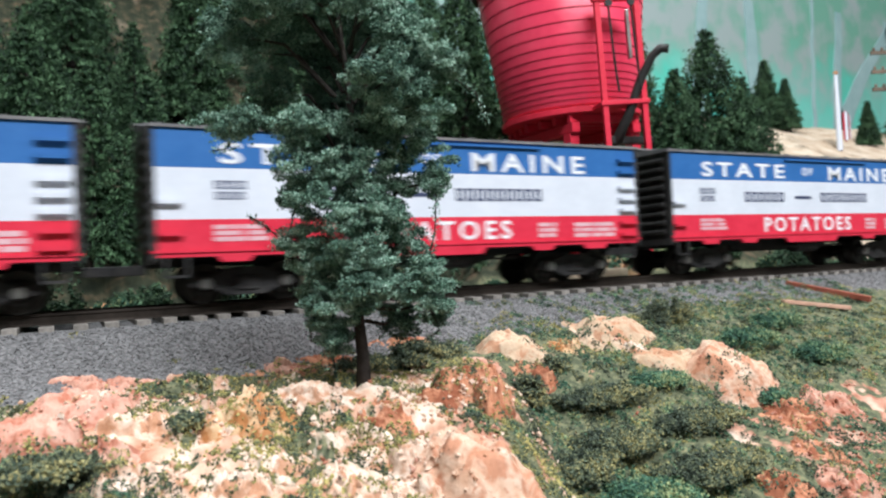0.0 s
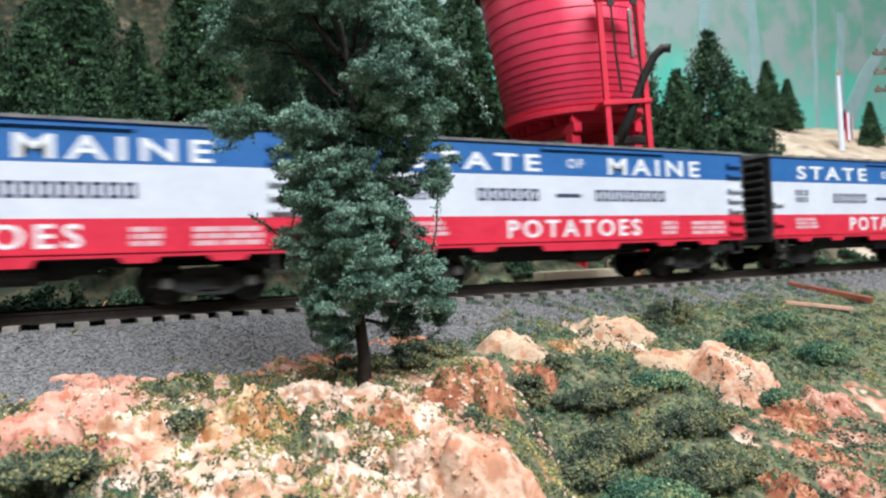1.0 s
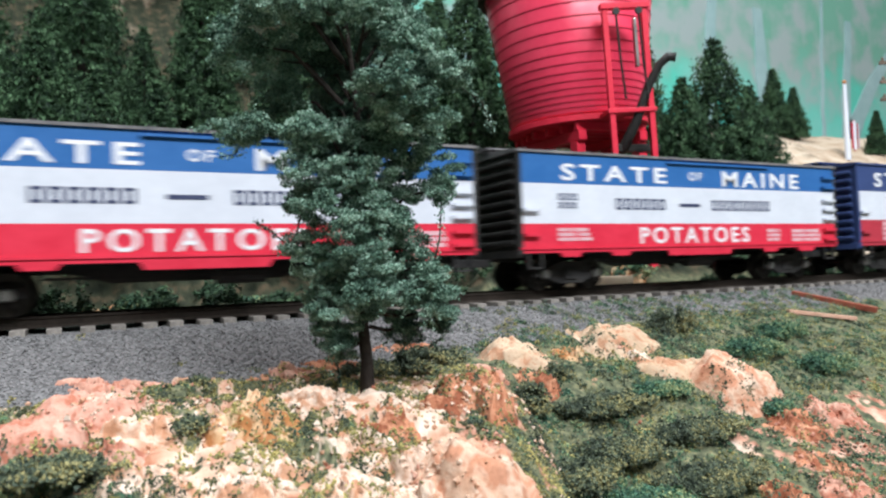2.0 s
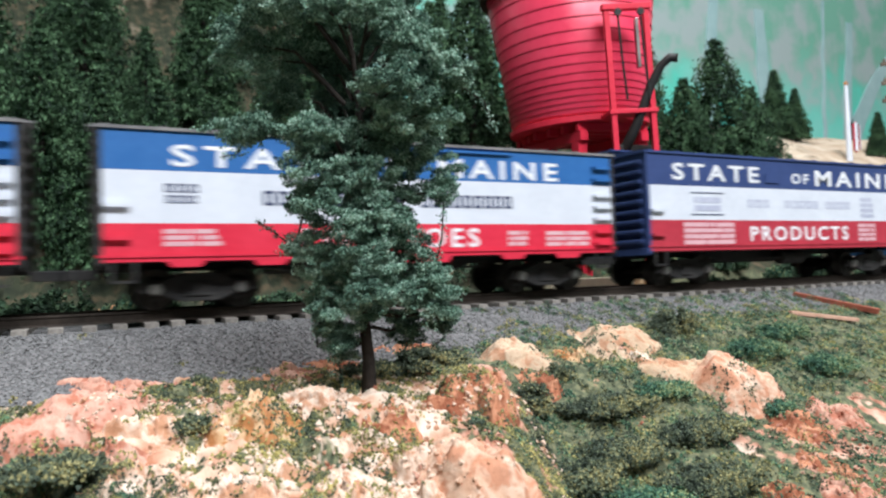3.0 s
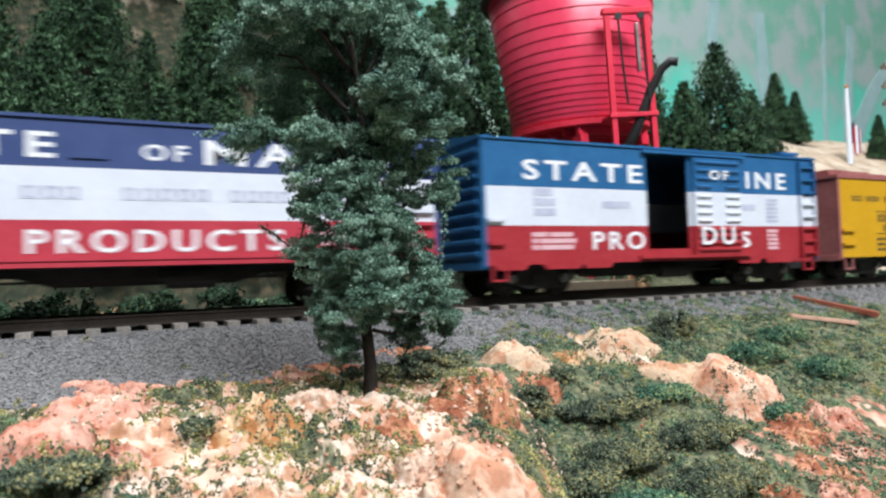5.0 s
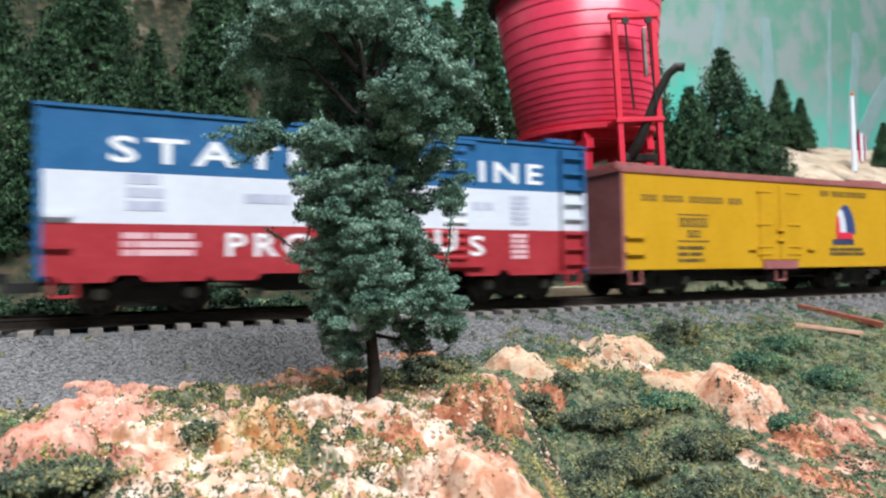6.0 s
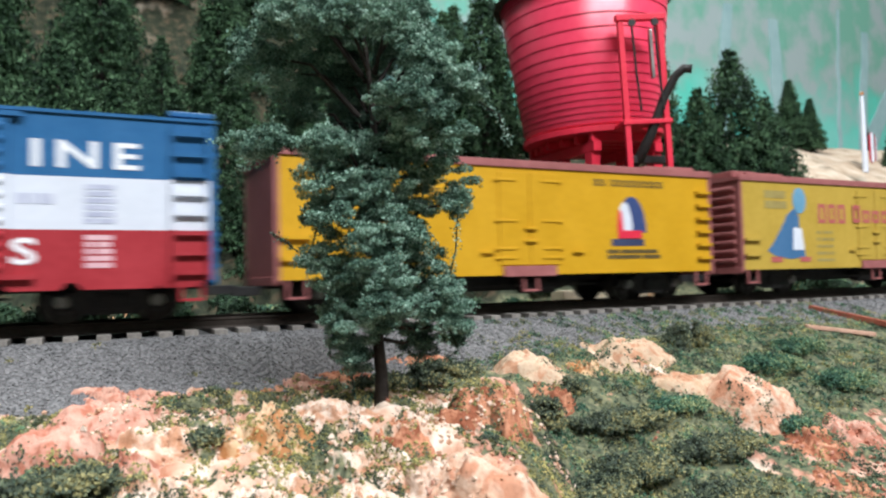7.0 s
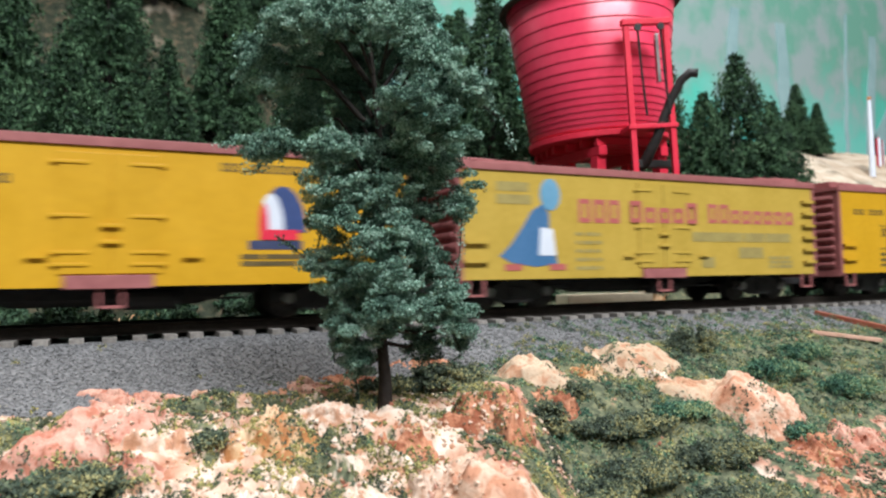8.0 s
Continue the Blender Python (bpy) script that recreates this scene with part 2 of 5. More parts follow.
def scenery_material():
    """Painted plaster scenery: ballast grey, bare earth and turf by zone, broken up by noise."""
    m = bpy.data.materials.new("painted_scenery")
    m.use_nodes = True
    nt, n = m.node_tree, m.node_tree.nodes
    b = n["Principled BSDF"]
    b.inputs["Roughness"].default_value, b.inputs["Specular IOR Level"].default_value = 0.9, 0.2
    tc = n.new("ShaderNodeTexCoord")

    def noise_at(scale, detail=6):
        t = n.new("ShaderNodeTexNoise")
        t.inputs["Scale"].default_value, t.inputs["Detail"].default_value = scale, detail
        nt.links.new(tc.outputs["Object"], t.inputs["Vector"])
        return t.outputs["Fac"]

    def ramp(fac, stops):
        r = n.new("ShaderNodeValToRGB")
        while len(r.color_ramp.elements) < len(stops):
            r.color_ramp.elements.new(0.5)
        for e, (p, c) in zip(r.color_ramp.elements, stops):
            e.position, e.color = p, (*c, 1)
        nt.links.new(fac, r.inputs[0])
        return r.outputs[0]

    def mixed(fac, a, c):
        x = n.new("ShaderNodeMix")
        x.data_type = "RGBA"
        nt.links.new(fac, x.inputs["Factor"])
        nt.links.new(a, x.inputs["A"])
        nt.links.new(c, x.inputs["B"])
        return x.outputs["Result"]

    def zone(name, scale, width=0.35):
        at = n.new("ShaderNodeAttribute")
        at.attribute_name = name
        s = n.new("ShaderNodeMath")
        s.operation = "MULTIPLY_ADD"
        nt.links.new(noise_at(scale), s.inputs[0])
        s.inputs[1].default_value = 0.9
        nt.links.new(at.outputs["Fac"], s.inputs[2])
        r = n.new("ShaderNodeMapRange")
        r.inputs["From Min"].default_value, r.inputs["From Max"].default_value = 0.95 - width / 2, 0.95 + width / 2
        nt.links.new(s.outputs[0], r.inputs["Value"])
        return r.outputs[0]

    earth = ramp(noise_at(210), [(0.30, (0.34, 0.14, 0.08)), (0.41, (0.50, 0.29, 0.20)), (0.51, (0.56, 0.40, 0.30)), (0.66, (0.67, 0.56, 0.47))])
    turf = ramp(noise_at(700), [(0.3, (0.045, 0.055, 0.035)), (0.5, (0.10, 0.11, 0.065)), (0.7, (0.21, 0.2, 0.11))])
    gravel = ramp(noise_at(1400), [(0.3, (0.065, 0.064, 0.065)), (0.5, (0.135, 0.133, 0.134)), (0.7, (0.23, 0.225, 0.225))])
    sand = ramp(noise_at(60), [(0.3, (0.36, 0.26, 0.18)), (0.5, (0.47, 0.37, 0.28)), (0.7, (0.58, 0.49, 0.39))])
    rust = ramp(noise_at(260), [(0.3, (0.24, 0.08, 0.05)), (0.48, (0.40, 0.19, 0.13)), (0.7, (0.58, 0.39, 0.30))])
    earth = mixed(zone("rust", 180, 0.3), earth, rust)
    c = mixed(zone("turf", 420, 0.14), earth, turf)
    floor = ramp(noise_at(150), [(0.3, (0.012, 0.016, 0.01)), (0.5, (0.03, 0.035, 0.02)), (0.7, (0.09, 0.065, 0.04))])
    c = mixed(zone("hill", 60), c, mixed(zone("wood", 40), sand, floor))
    c = mixed(zone("gravel", 300, 0.2), c, gravel)
    nt.links.new(c, b.inputs["Base Color"])
    bp = n.new("ShaderNodeBump")
    bp.inputs["Strength"].default_value, bp.inputs["Distance"].default_value = 0.6, 0.0004
    nt.links.new(noise_at(1100, 8), bp.inputs["Height"])
    nt.links.new(bp.outputs[0], b.inputs["Normal"])
    return m


SCENERY = scenery_material()

# ---- mesh helpers; things are modelled in millimetres ----
MM = 0.001


def part(name, bm, material, parent=None, label="", bevel=0.0, smooth_faces=False):
    if bevel:
        bmesh.ops.bevel(bm, geom=bm.edges[:], offset=bevel, segments=2, affect="EDGES", profile=0.6)
    me = bpy.data.meshes.new(name)
    bm.to_mesh(me)
    bm.free()
    me.transform(Matrix.Scale(MM, 4))
    me.materials.append(material)
    if smooth_faces:
        me.shade_smooth()
    ob = new(name, me)
    ob.parent = parent
    if label:
        tagged(ob, label)
    return ob


def raw(name, verts, faces, material, parent=None, label="", smooth_faces=False):
    """A mesh from arrays in metres."""
    me = bpy.data.meshes.new(name)
    me.from_pydata([tuple(v) for v in verts], [], [tuple(f) for f in faces])
    me.materials.append(material)
    if smooth_faces:
        me.shade_smooth()
    ob = new(name, me)
    ob.parent = parent
    if label:
        tagged(ob, label)
    return ob


def box(x0, x1, y0, y1, z0, z1, bm=None):
    bm = bm or bmesh.new()
    bmesh.ops.create_cube(bm, size=1, matrix=Matrix.Translation(((x0 + x1) / 2, (y0 + y1) / 2, (z0 + z1) / 2)) @ Matrix.Diagonal((x1 - x0, y1 - y0, z1 - z0, 1)))
    return bm


def prism(outline, axis, a, b, bm=None):
    """A solid from a closed outline, drawn out along an axis from a to b."""
    bm = bm or bmesh.new()
    put = {"x": lambda u, v, w: (w, u, v), "y": lambda u, v, w: (u, w, v), "z": lambda u, v, w: (u, v, w)}[axis]
    low = [bm.verts.new(put(u, v, a)) for u, v in outline]
    high = [bm.verts.new(put(u, v, b)) for u, v in outline]
    bm.faces.new(low)
    bm.faces.new(high[::-1])
    for i in range(len(outline)):
        j = (i + 1) % len(outline)
        bm.faces.new((low[j], low[i], high[i], high[j]))
    bmesh.ops.recalc_face_normals(bm, faces=bm.faces[:])
    return bm


def turned(profile, segments=32, bm=None, m=None):
    """A solid of revolution about z from (radius, z) pairs."""
    bm = bm or bmesh.new()
    rings = []
    for r, z in profile:
        rings.append([bm.verts.new((r * math.cos(2 * math.pi * k / segments), r * math.sin(2 * math.pi * k / segments), z)) for k in range(segments)])
    for p, q in zip(rings, rings[1:]):
        for k in range(segments):
            bm.faces.new((p[k], p[(k + 1) % segments], q[(k + 1) % segments], q[k]))
    bm.faces.new(rings[0][::-1])
    bm.faces.new(rings[-1])
    if m is not None:
        bmesh.ops.transform(bm, matrix=m, verts=[v for r in rings for v in r])
    return bm


def tube(points, radii, segments=8, bm=None):
    """A tapered tube along points."""
    bm = bm or bmesh.new()
    rings = []
    for i, p in enumerate(points):
        p = Vector(p)
        d = Vector(points[min(i + 1, len(points) - 1)]) - Vector(points[max(i - 1, 0)])
        side = d.cross(Vector((0.3, 0.9, 0.2))).normalized()
        other = d.cross(side).normalized()
        r = radii[i] if isinstance(radii, (list, tuple)) else radii
        rings.append([bm.verts.new(p + r * (math.cos(2 * math.pi * k / segments) * side + math.sin(2 * math.pi * k / segments) * other)) for k in range(segments)])
    for p, q in zip(rings, rings[1:]):
        for k in range(segments):
            bm.faces.new((p[k], p[(k + 1) % segments], q[(k + 1) % segments], q[k]))
    bm.faces.new(rings[0][::-1])
    bm.faces.new(rings[-1])
    bmesh.ops.recalc_face_normals(bm, faces=bm.faces[:])
    return bm


def empty(name, m, label, category, group="", kind=""):
    ob = new(name)
    ob.matrix_basis = m
    return tagged(ob, label, category, group, kind)


def lettering(text, x0, x1, z0, z1, y, material, parent, bold=0.02, name="lettering"):
    """Raised letters on a side that faces -y, fitted into a box given in millimetres."""
    curve = bpy.data.curves.new(name, "FONT")
    curve.body, curve.offset, curve.extrude, curve.resolution_u, curve.space_character = text, bold, 0.05, 3, 1.32
    ob = bpy.data.objects.new(name, curve)
    scene.collection.objects.link(ob)
    me = bpy.data.meshes.new_from_object(ob.evaluated_get(bpy.context.evaluated_depsgraph_get()))
    bpy.data.objects.remove(ob)
    co = np.array([v.co[:] for v in me.vertices])
    lo, hi = co.min(0), co.max(0)
    for v in me.vertices:
        v.co = (MM * (x0 + (v.co.x - lo[0]) / (hi[0] - lo[0]) * (x1 - x0)), MM * (y - 0.06 - v.co.z * 1.0), MM * (z0 + (v.co.y - lo[1]) / (hi[1] - lo[1]) * (z1 - z0)))
    me.materials.clear()
    me.materials.append(material)
    ob = new(name, me)
    ob.parent = parent
    return ob


def bars(x0, x1, z0, z1, rows, y, material, parent, seed=0, gap=0.35, words=(2, 4), name="lettering"):
    """Lines of illegible small print as plain bars."""
    rng = random.Random(seed)
    bm = bmesh.new()
    h = (z1 - z0) / (rows + gap * (rows - 1))
    for r in range(rows):
        zb = z0 + r * h * (1 + gap)
        k = rng.randint(*words)
        cuts = sorted(rng.uniform(0.15, 0.9) for _ in range(k - 1))
        edges = [0.0, *cuts, 1.0 if rng.random() < 0.6 else rng.uniform(0.9, 1.0)]
        for a, b in zip(edges, edges[1:]):
            xa, xb = x0 + a * (x1 - x0), x0 + b * (x1 - x0) - 0.5
            if xb - xa > 0.4:
                box(xa, xb, y - 0.08, y + 0.05, zb, zb + h, bm)
    return part(name, bm, material, parent)


def blocks(x0, x1, z0, z1, count, y, material, parent, skip=(), tall=None, name="lettering"):
    """A word shown as one plain open block for each letter; those not in tall are lower."""
    bm = bmesh.new()
    w = (x1 - x0) / count
    for k in range(count):
        if k not in skip:
            a, b = x0 + k * w + 0.12 * w, x0 + (k + 1) * w - 0.12 * w
            top = z1 if tall is None or k in tall else z0 + 0.72 * (z1 - z0)
            st, h = 0.3 * (b - a), 0.2 * (z1 - z0)
            box(a, a + st, y - 0.08, y + 0.05, z0, top, bm)
            box(b - st, b, y - 0.08, y + 0.05, z0, top, bm)
            for zb in (z0, top - h):
                box(a + st, b - st, y - 0.08, y + 0.05, zb, zb + h, bm)
    return part(name, bm, material, parent)


# ---- room ----
def room():
    for name, b in (("wall_south", (-2.6, 3.4, -2.7, -2.6, -1.1, 1.5)), ("wall_west", (-2.7, -2.6, -2.7, 1.2, -1.1, 1.5)), ("wall_east", (3.4, 3.5, -2.7, 1.2, -1.1, 1.5))):
        tagged(part(name, box(*[1000 * v for v in b]), PLASTER), "plain pale plaster room wall", "wall", kind="structure")
    tagged(part("floor", box(-2700, 3500, -2700, 1200, -1200, -1100), FLOOR), "grey painted room floor", "floor", kind="structure")
    tagged(part("ceiling", box(-2700, 3500, -2700, 1200, 1500, 1600), PLASTER), "plain white room ceiling", "ceiling", kind="structure")


room()

WALL_Y = 0.78


def backdrop():
    """The painted wall behind the scenery, with its painted trees and telephone pole."""
    m = bpy.data.materials.new("painted_sky")
    m.use_nodes = True
    nt, n = m.node_tree, m.node_tree.nodes
    b = n["Principled BSDF"]
    b.inputs["Roughness"].default_value = 0.8
    tc = n.new("ShaderNodeTexCoord")
    mapping = n.new("ShaderNodeMapping")
    mapping.inputs["Scale"].default_value = (1, 1, 0.85)
    nt.links.new(tc.outputs["Object"], mapping.inputs["Vector"])
    sky, brush = n.new("ShaderNodeTexNoise"), n.new("ShaderNodeTexNoise")
    sky.inputs["Scale"].default_value, sky.inputs["Detail"].default_value = 7, 3
    brush.inputs["Scale"].default_value, brush.inputs["Detail"].default_value = 24, 8
    for t in (sky, brush):
        nt.links.new(mapping.outputs[0], t.inputs["Vector"])
    a = n.new("ShaderNodeValToRGB")
    els = a.color_ramp.elements
    els[0].position, els[0].color = 0.35, (0.08, 0.49, 0.39, 1)
    els[1].position, els[1].color = 0.68, (0.24, 0.53, 0.49, 1)
    nt.links.new(sky.outputs["Fac"], a.inputs[0])
    leafy = n.new("ShaderNodeValToRGB")
    els = leafy.color_ramp.elements
    els[0].position, els[0].color = 0.40, (0.14, 0.34, 0.26, 1)
    els[1].position, els[1].color = 0.62, (0.29, 0.36, 0.36, 1)
    nt.links.new(brush.outputs["Fac"], leafy.inputs[0])
    sep = n.new("ShaderNodeSeparateXYZ")
    nt.links.new(tc.outputs["Object"], sep.inputs[0])
    high = n.new("ShaderNodeMapRange")
    high.inputs["From Min"].default_value, high.inputs["From Max"].default_value = 0.24, 0.42
    nt.links.new(sep.outputs["Z"], high.inputs["Value"])
    smear = n.new("ShaderNodeMath")
    smear.operation = "MULTIPLY_ADD"
    smear.inputs[1].default_value = 1.5
    nt.links.new(brush.outputs["Fac"], smear.inputs[0])
    nt.links.new(high.outputs[0], smear.inputs[2])
    cut = n.new("ShaderNodeMapRange")
    cut.inputs["From Min"].default_value, cut.inputs["From Max"].default_value = 0.82, 1.4
    nt.links.new(smear.outputs[0], cut.inputs["Value"])
    mix = n.new("ShaderNodeMix")
    mix.data_type = "RGBA"
    nt.links.new(cut.outputs[0], mix.inputs["Factor"])
    nt.links.new(a.outputs[0], mix.inputs["A"])
    nt.links.new(leafy.outputs[0], mix.inputs["B"])
    nt.links.new(mix.outputs["Result"], b.inputs["Base Color"])
    wall = tagged(part("backdrop", box(-2600, 3400, 1000 * WALL_Y, 1000 * WALL_Y + 60, -1100, 1500), m), "teal painted backdrop wall with faint grey-green trees", "backdrop", kind="structure")
    grey = mat("painted_trunk_pole_grey", (0.22, 0.35, 0.36), (0.30, 0.43, 0.44), 40, 0.8, 0.0, spread=0.1)
    y = 1000 * WALL_Y
    rng = random.Random(5)
    # trunks and a pole (x 1157): foot x, foot z, top z, width, lean
    for x, z0, z1, w, lean in ((1012, 140, 430, 34, -12), (1220, 140, 440, 26, 24), (1215, 150, 430, 44, 190), (870, 180, 440, 30, 30), (640, 200, 430, 18, -40), (1157, 140, 470, 9, 14), (430, 180, 430, 26, 20), (1420, 140, 440, 30, -30)):
        bm = bmesh.new()
        steps = 10
        pts = []
        for k in range(steps + 1):
            f = k / steps
            cx = x + lean * f ** 1.6 + rng.uniform(-2, 2)
            hw = w * (0.6 - 0.3 * f)
            pts.append((cx, hw, z0 + f * (z1 - z0)))
        outline = [(c - h, z) for c, h, z in pts] + [(c + h, z) for c, h, z in pts[::-1]]
        prism(outline, "y", y - 2, y + 1, bm)
        part("painted_tree", bm, grey, wall, "grey-green tree or pole painted on the backdrop")
    return wall


backdrop()

# ---- terrain heights ----
def smooth(a, b, v):
    v = min(1.0, max(0.0, (v - a) / (b - a)))
    return v * v * (3 - 2 * v)


FRONT_Y = (-0.25, 0.03, 0.06, 0.085, 0.1, 0.115, 0.13, 0.15, 0.166)
BANK_Z = (-0.12, -0.036, -0.0245, -0.0155, -0.0088, -0.006, -0.0075, -0.0042, 0.0012)
GULLY_Z = (-0.14, -0.050, -0.036, -0.027, -0.021, -0.0135, -0.0085, -0.0028, 0.0012)


def ground(x, y):
    """The height of the bare scenery, without its fine relief."""
    if y < 0.166:
        s = smooth(0.0585, 0.076, x - 0.3 * (y - 0.1) - 0.9 * max(0.0, y - 0.118) + 0.0012 * math.sin(300 * y))
        z = (1 - s) * np.interp(y, FRONT_Y, BANK_Z) + s * np.interp(y, FRONT_Y, GULLY_Z)
        return z - 0.006 * smooth(-0.02, -0.2, x)
    far = smooth(0.3, 0.7, x)
    rise = max(0.0, y - 0.262 - 0.03 * smooth(0.12, 0.2, x) * smooth(0.34, 0.28, x))
    top = 0.33 - 0.122 * far
    z = top * (1 - math.exp(-rise * (0.66 + 0.4 * far) / top))
    z += 0.13 * smooth(0.5, 0.72, y) * smooth(0.34, 0.16, x)
    z += 0.0012 * smooth(0.225, 0.215, y)
    return z + 0.013 * smooth(0.236, 0.25, y) * smooth(0.12, 0.16, x) * smooth(0.36, 0.3, x) * smooth(0.42, 0.34, y)


def lumps(x, y, z=0.0):
    """Fine relief of the plaster scenery."""
    n1 = noise.fractal(Vector((x * 60, y * 60, 1.7)), 1.0, 2.1, 4)
    n2 = noise.ridged_multi_fractal(Vector((x * 130, y * 130, 4.2)), 1.0, 2.2, 4, 1.0, 2.0)
    slab = 0.0
    if 0.05 < y < 0.14:
        q = Vector((x * 105 + 0.7 * n1, y * 150 + 0.5 * n1, 0.3))
        d, cells = noise.voronoi(q)
        tilt = noise.cell_vector(cells[0] * 7.1)
        slab = 0.0030 * (noise.cell(cells[0] * 5.3) - 0.5) + 0.0016 * (tilt.x - 0.5) * (q.x - cells[0].x) + 0.002 * (tilt.y - 0.3) * (q.y - cells[0].y)
        slab -= 0.0016 * (1 - smooth(0.0, 0.16, d[1] - d[0]))
        slab += 0.0005 * noise.ridged_multi_fractal(Vector((x * 420, y * 420, 8.2)), 1.0, 2.2, 3, 1.0, 2.0)
        slab *= 0.5 * smooth(0.138, 0.125, y) * (1 - 0.75 * smooth(0.07, 0.1, x)) * smooth(0.05, 0.07, y)
        e = x - 0.3 * (y - 0.1) - 0.9 * max(0.0, y - 0.118)
        slab *= 1 - 0.75 * smooth(0.05, 0.057, e) * smooth(0.085, 0.075, e)
    calm = 1 - smooth(0.125, 0.145, y) * smooth(0.262, 0.24, y)
    return calm * (0.0016 * n1 + 0.0009 * (n2 - 1.2)) * (1.0 if y < 0.2 else 3.5) + slab + (0.00018 * noise.noise(Vector((x * 900, y * 900, 0))))


# plaster outcrops: place, half sizes in millimetres, wash, turn
ROCKS = [
    (-0.0064, 0.1026, (6.6, 4.5, 3.8), PINK_RIDGE, "pinkish-red rounded plaster ridge in dark foam", -3),
    (0.0000, 0.1113, (8.1, 5.5, 3.0), PINK_RIDGE, "pinkish-red rounded plaster ridge", -21),
    (0.0071, 0.1125, (6.2, 4.2, 1.4), PINK_ROCK, "low pinkish plaster ledge", -33),
    (0.0045, 0.1354, (12.8, 5.2, 1.1), PINK_ROCK, "low pale pink plaster ledge beside the ballast", -27),
    (0.0179, 0.1340, (4.8, 3.0, 1.4), PALE_ROCK, "small white plaster ledge beside the ballast", -27),
    (0.0068, 0.1041, (6.5, 4.2, 1.6), PALE_ROCK, "flat pale pink plaster slab in dark foam", -22),
    (0.0210, 0.1002, (7.8, 5.2, 4.0), TAN_ROCK, "tan plaster outcrop with a rust-stained face", -27),
    (0.0167, 0.1037, (3.4, 2.8, 2.0), PALE_ROCK, "pale plaster knob with yellow stains", -27),
    (0.0331, 0.1035, (10.7, 4.8, 2.1), PALE_ROCK, "pale pinkish plaster ledge at the tree's foot", -32),
    (0.0401, 0.0984, (7.8, 4.0, 1.7), RED_ROCK, "rust-red cracked plaster ledge", -19),
    (0.0572, 0.1016, (6.9, 6.0, 3.5), RED_ROCK, "rust-red plaster outcrop above the gully", -27),
    (0.0587, 0.0973, (4.2, 6.5, 3.5), RED_ROCK, "rust-red plaster face along the gully", -37),
    (0.0481, 0.0983, (6.1, 3.8, 1.4), RED_ROCK, "rust-red cracked plaster ledge", -17),
    (0.0463, 0.0818, (9.0, 8.0, 6.0), BOULDER, "large pale rounded plaster boulder with orange wash", -37),
    (0.0295, 0.0842, (6.1, 4.8, 3.0), PALE_ROCK, "white broken plaster rock with dark cracks", -27),
    (0.0342, 0.0925, (6.1, 3.8, 1.3), PALE_ROCK, "pale broken plaster ledge with foam", -23),
    (0.0394, 0.0877, (4.4, 3.2, 2.4), PALE_ROCK, "pale cracked plaster rock", -37),
    (0.0368, 0.0810, (4.6, 3.5, 1.7), PALE_ROCK, "pale cracked plaster rock", -17),
    (0.0065, 0.0903, (7.6, 5.5, 2.0), PALE_ROCK, "white plaster rock half covered with foam turf", -27),
    (0.0026, 0.0983, (4.0, 2.5, 1.1), PINK_ROCK, "small pink plaster stone in dark foam", -19),
    (0.0200, 0.0949, (5.9, 3.5, 1.2), PALE_ROCK, "pale broken plaster with olive foam", -27),
    (0.0165, 0.0886, (5.2, 3.5, 1.3), PALE_ROCK, "pale broken plaster with olive foam", -22),
    (0.0836, 0.1280, (10.5, 8.0, 4.6), SAND_ROCK, "smooth tan domed plaster rock", -30),
    (0.0978, 0.1295, (6.8, 5.0, 2.8), TAN_ROCK, "tan plaster rock with yellow-brown stains", -27),
    (0.0806, 0.1168, (5.5, 4.5, 3.7), RED_ROCK, "rust-stained plaster face over dark foam", -27),
    (0.1162, 0.1347, (11.8, 10.8, 4.8), SAND_ROCK, "smooth pinkish tan plaster slope", -15),
    (0.1147, 0.1263, (4.2, 3.0, 2.0), PALE_ROCK, "small white plaster stone", -27),
    (0.1161, 0.1184, (7.9, 6.0, 2.9), SAND_ROCK, "greyish tan plaster rock in foam turf", -27),
    (0.1266, 0.1173, (6.7, 5.2, 2.2), SAND_ROCK, "greyish tan plaster rock in foam turf", -27),
    (0.1271, 0.1086, (11.6, 9.0, 7.6), BOULDER, "pinkish domed plaster rock among green foam", -33),
    (0.1296, 0.0968, (7.4, 5.8, 2.0), RED_ROCK, "rust-red crumbled plaster scree", -27),
    (0.1450, 0.0972, (6.9, 5.4, 2.4), PINK_ROCK, "pink plaster rock among rust scree", -27),
    (0.1220, 0.0850, (7.6, 5.9, 2.2), RED_ROCK, "rust-red and pale broken plaster rock", -27),
    (0.1062, 0.0808, (5.7, 4.5, 2.0), RED_ROCK, "rust-red broken plaster rock", -27),
    (0.1190, 0.0775, (6.4, 5.0, 2.8), PINK_ROCK, "pale pink broken plaster rock", -27),
    (0.0625, 0.1424, (9.5, 4.2, 1.4), RED_ROCK, "low rust-coloured plaster ledge behind the tree", -27),
    (0.0450, 0.1368, (7.2, 3.8, 1.2), RED_ROCK, "low rust-coloured plaster ledge beside the ballast", -27),
    (0.0350, 0.1341, (6.3, 3.2, 1.4), PINK_ROCK, "low pink plaster ledge beside the ballast", -27),
    (0.0281, 0.1352, (3.6, 2.4, 1.1), RED_ROCK, "small rust-coloured plaster stone", -27),
]
SMOOTH_ROCKS = (BOULDER, SAND_ROCK, PINK_RIDGE)


